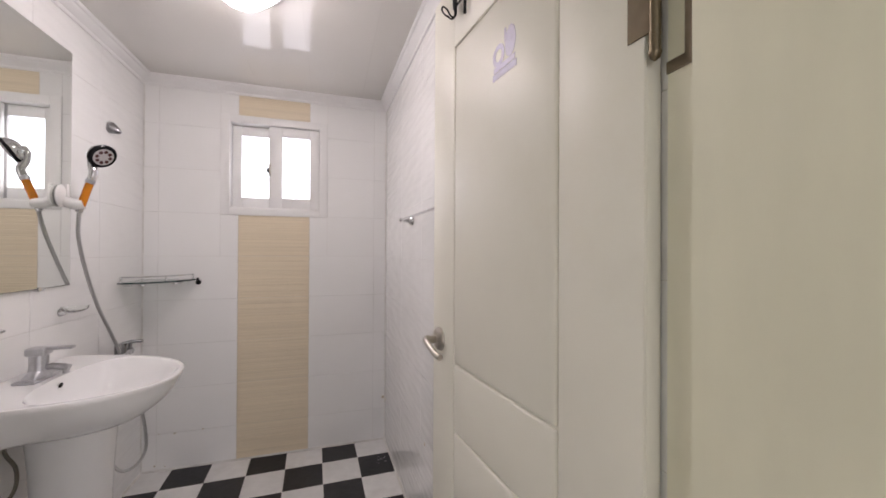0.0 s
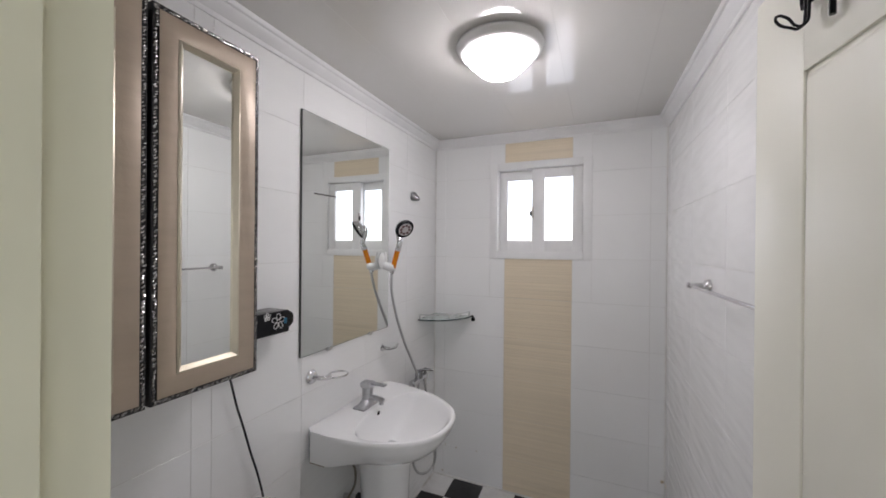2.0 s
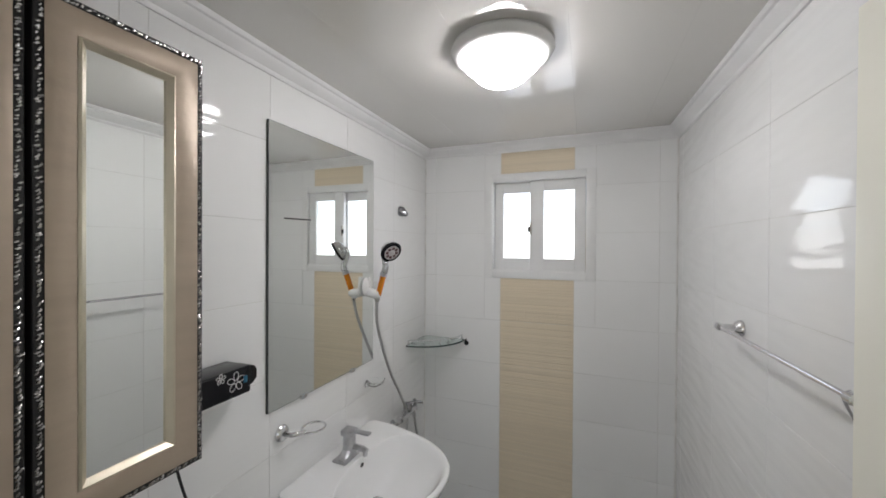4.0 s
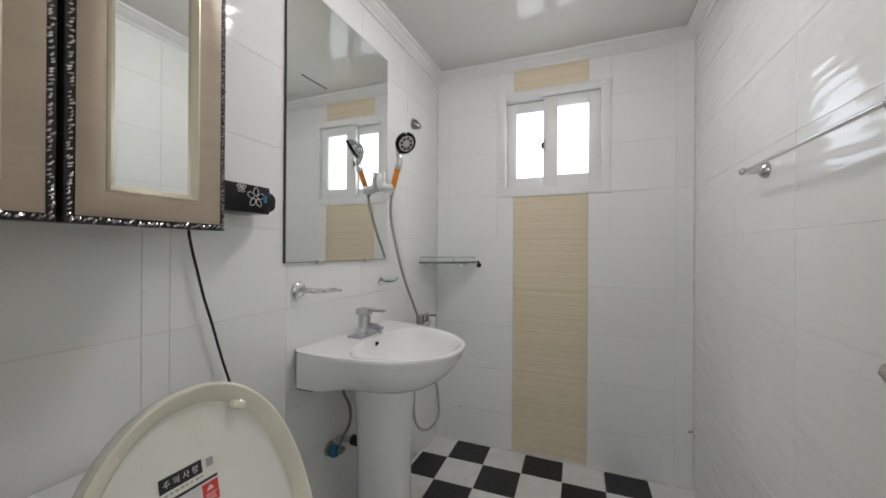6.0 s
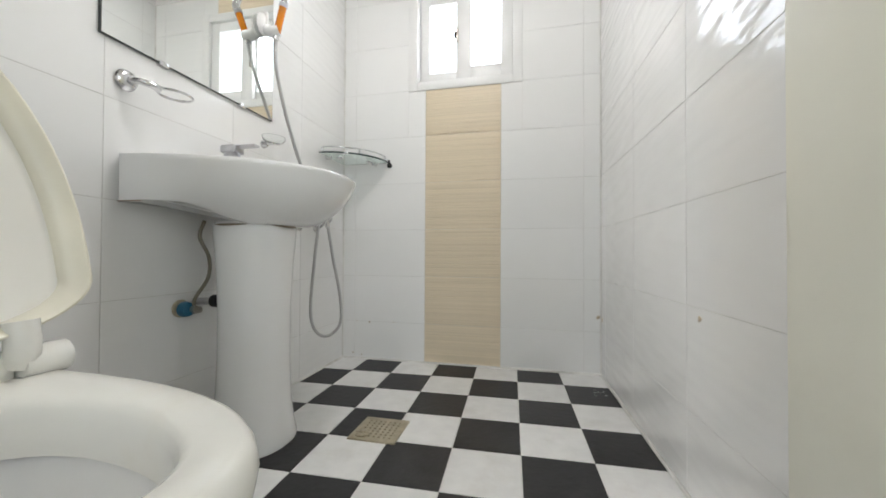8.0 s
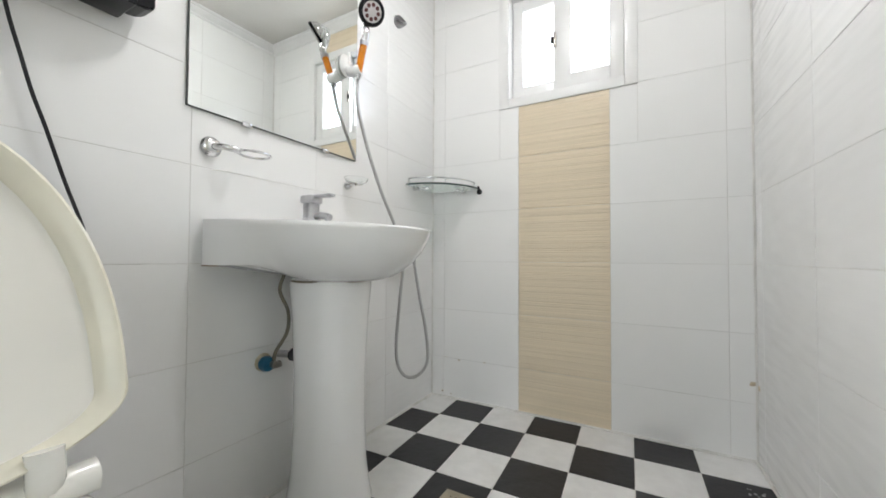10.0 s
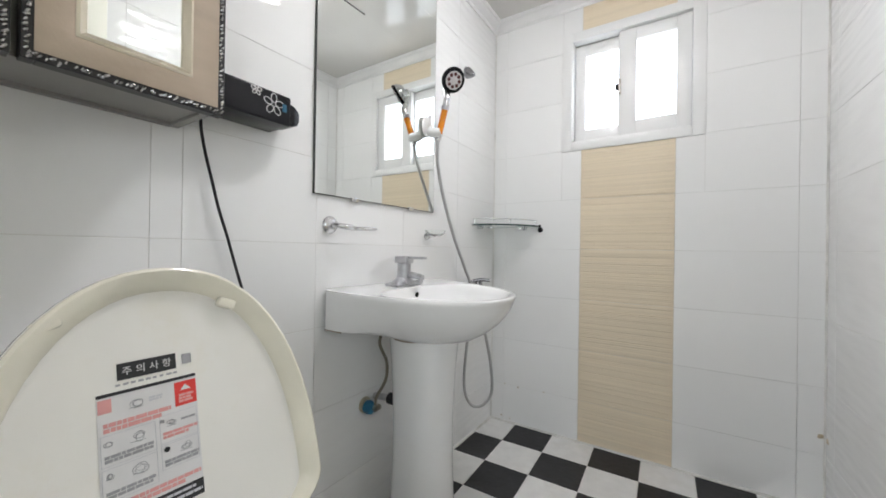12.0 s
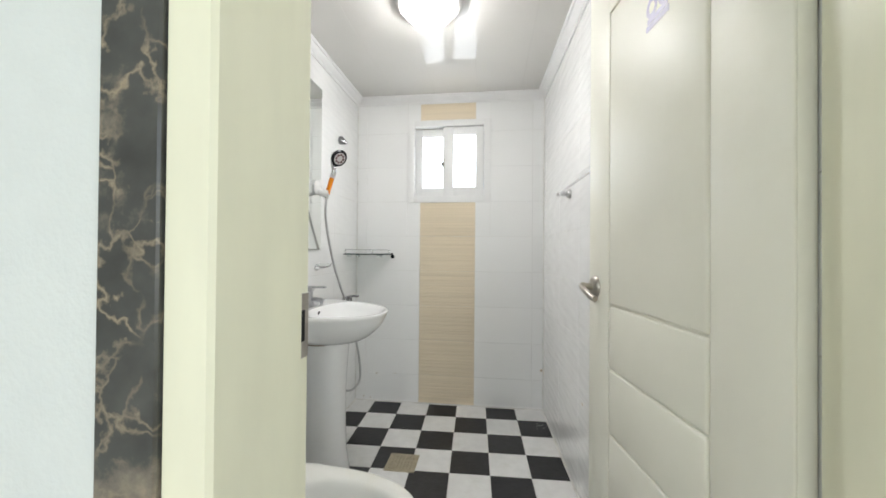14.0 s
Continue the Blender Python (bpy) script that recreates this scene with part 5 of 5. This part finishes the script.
def ribbed_mesh(w, h, mat, seed):
    """A band tile with uneven horizontal ribs."""
    rng = random.Random(seed)
    a, c = w / 2, h / 2
    prof = [(-c, -0.008), (-c, -0.0008)]
    z, until = -c + 0.003, 0
    while z < c - 0.014:
        step = 0.0065 + 0.004 * rng.random()
        deep, half = 0.0006 + 0.0006 * rng.random(), 0.0010
        if until == 0:                        # every few ribs a deeper groove, now and then two close together
            deep, half, until = 0.0017 + 0.0007 * rng.random(), 0.0017, rng.choice((1, 2, 3, 3, 4))
        else:
            until -= 1
        prof += [(z, 0.0), (z + half, -deep), (z + 2 * half, 0.0)]
        z += step
    prof += [(c, -0.0008), (c, -0.008)]
    bm = loft([[(x, v, d) for v, d in prof] for x in (-a, a)], closed=False, cap_start=False, cap_end=False)
    return mesh_from(bm, "tile", mat)


def put_tile(me, wall, origin, ux, uy):
    ux, uy = Vector(ux).normalized(), Vector(uy).normalized()
    ob = new("tile", me)
    m = Matrix((ux, uy, ux.cross(uy))).transposed().to_4x4()
    m.translation = origin
    ob.matrix_basis = m
    ob.parent = wall


def tile_wall(wall, point, along, columns, hole=None, skip=()):
    """White tiles in rows; point(s) gives the wall's face at s along it; hole: (s0, s1, z0, z1) left out."""
    rows = [z for z in ROWS_Z if z < 2.16] + [2.20]
    for z0, z1 in zip(rows, rows[1:]):
        for s0, s1 in zip(columns, columns[1:]):
            cells = [(s0, s1, z0, z1)]
            if hole and s0 < hole[1] - 0.001 and s1 > hole[0] + 0.001 and z0 < hole[3] - 0.001 and z1 > hole[2] + 0.001:
                cells = []
                if s0 < hole[0] - 0.002:
                    cells.append((s0, hole[0], z0, z1))
                if s1 > hole[1] + 0.002:
                    cells.append((hole[1], s1, z0, z1))
                m0, m1 = max(s0, hole[0]), min(s1, hole[1])
                if z0 < hole[2] - 0.004:
                    cells.append((m0, m1, z0, hole[2]))
                if z1 > hole[3] + 0.004:
                    cells.append((m0, m1, hole[3], z1))
            for a, c, lo, hi in cells:
                g = 0.0007
                mat = TILE_WHITE
                mid, zc = (a + c) / 2, (lo + hi) / 2
                if (s0, s1) in skip:
                    me = ribbed_mesh(c - a - 2 * g, hi - lo - 2 * g, TILE_BEIGE, int(zc * 100))
                else:
                    me = tile_mesh(c - a - 2 * g, hi - lo - 2 * g, mat)
                o = Vector(point(mid))
                o.z = zc
                put_tile(me, walls[wall], o, along, (0, 0, 1))


tile_wall("wall_north", lambda s: (s, 0.0, 0), (1, 0, 0), [0.0, 0.073, 0.472, 0.869, 1.266, WIDTH], (0.378, 0.974, 1.446, 2.035), ((0.472, 0.869),))
tile_wall("wall_west", lambda s: (0.0, s, 0), (0, 1, 0), [FRONT, -2.0, -1.602, -1.545, -1.20, -0.80, -0.40, 0.0])
tile_wall("wall_east", lambda s: (east(s), s, 0), (SKEW, -1, 0), [-2.10, -1.68, -1.28, -0.88, -0.48, -0.08, 0.0])
tile_wall("wall_south", lambda s: (s, FRONT, 0), (-1, 0, 0), [0.0, 0.265, JAMB_L - 0.036])
tile_wall("wall_south", lambda s: (s, FRONT, 0), (-1, 0, 0), [JAMB_R + 0.036, east(FRONT)])

# floor tiles: the grid lies a little askew in the room
PX, PY = 0.2, 0.206
ROOM = [(0.001, -0.001), (0.001, FRONT + 0.001), (east(FRONT) - 0.001, FRONT + 0.001), (east(0) - 0.001, -0.001)]


def floor_point(u, v):
    return (0.150 + u + 0.036 * v, 0.010 - v + 0.022 * u)


def clipped(poly, room):
    """The part of a polygon inside a convex outline that runs anticlockwise."""
    for (ax, ay), (bx, by) in zip(room, room[1:] + room[:1]):
        side = lambda p: (bx - ax) * (p[1] - ay) - (by - ay) * (p[0] - ax)
        out = []
        for p, q in zip(poly, poly[1:] + poly[:1]):
            sp, sq = side(p), side(q)
            if sp >= 0:
                out.append(p)
            if sp * sq < 0:
                k = sp / (sp - sq)
                out.append((p[0] + k * (q[0] - p[0]), p[1] + k * (q[1] - p[1])))
        poly = out
        if len(poly) < 3:
            return []
    return poly


for i in range(-2, 7):
    for j in range(-1, 11):
        g = 0.0011
        poly = clipped([floor_point(PX * a, PY * c) for a, c in ((i + g / PX, j + 1 - g / PY), (i + 1 - g / PX, j + 1 - g / PY), (i + 1 - g / PX, j + g / PY), (i + g / PX, j + g / PY))], ROOM)
        if not poly:
            continue
        cx, cy = sum(p[0] for p in poly) / len(poly), sum(p[1] for p in poly) / len(poly)
        rings = [[((x - cx) * k, (y - cy) * k, z) for x, y in poly] for k, z in ((1.0, -0.005), (1.0, -0.001), (0.988, 0.0))]
        put_tile(mesh_from(loft(rings, cap_start=False), "tile", FLOOR_BLACK if (i + j) % 2 == 0 else FLOOR_WHITE), walls["floor"], (cx, cy, 0.0), (1, 0, 0), (0, 1, 0))
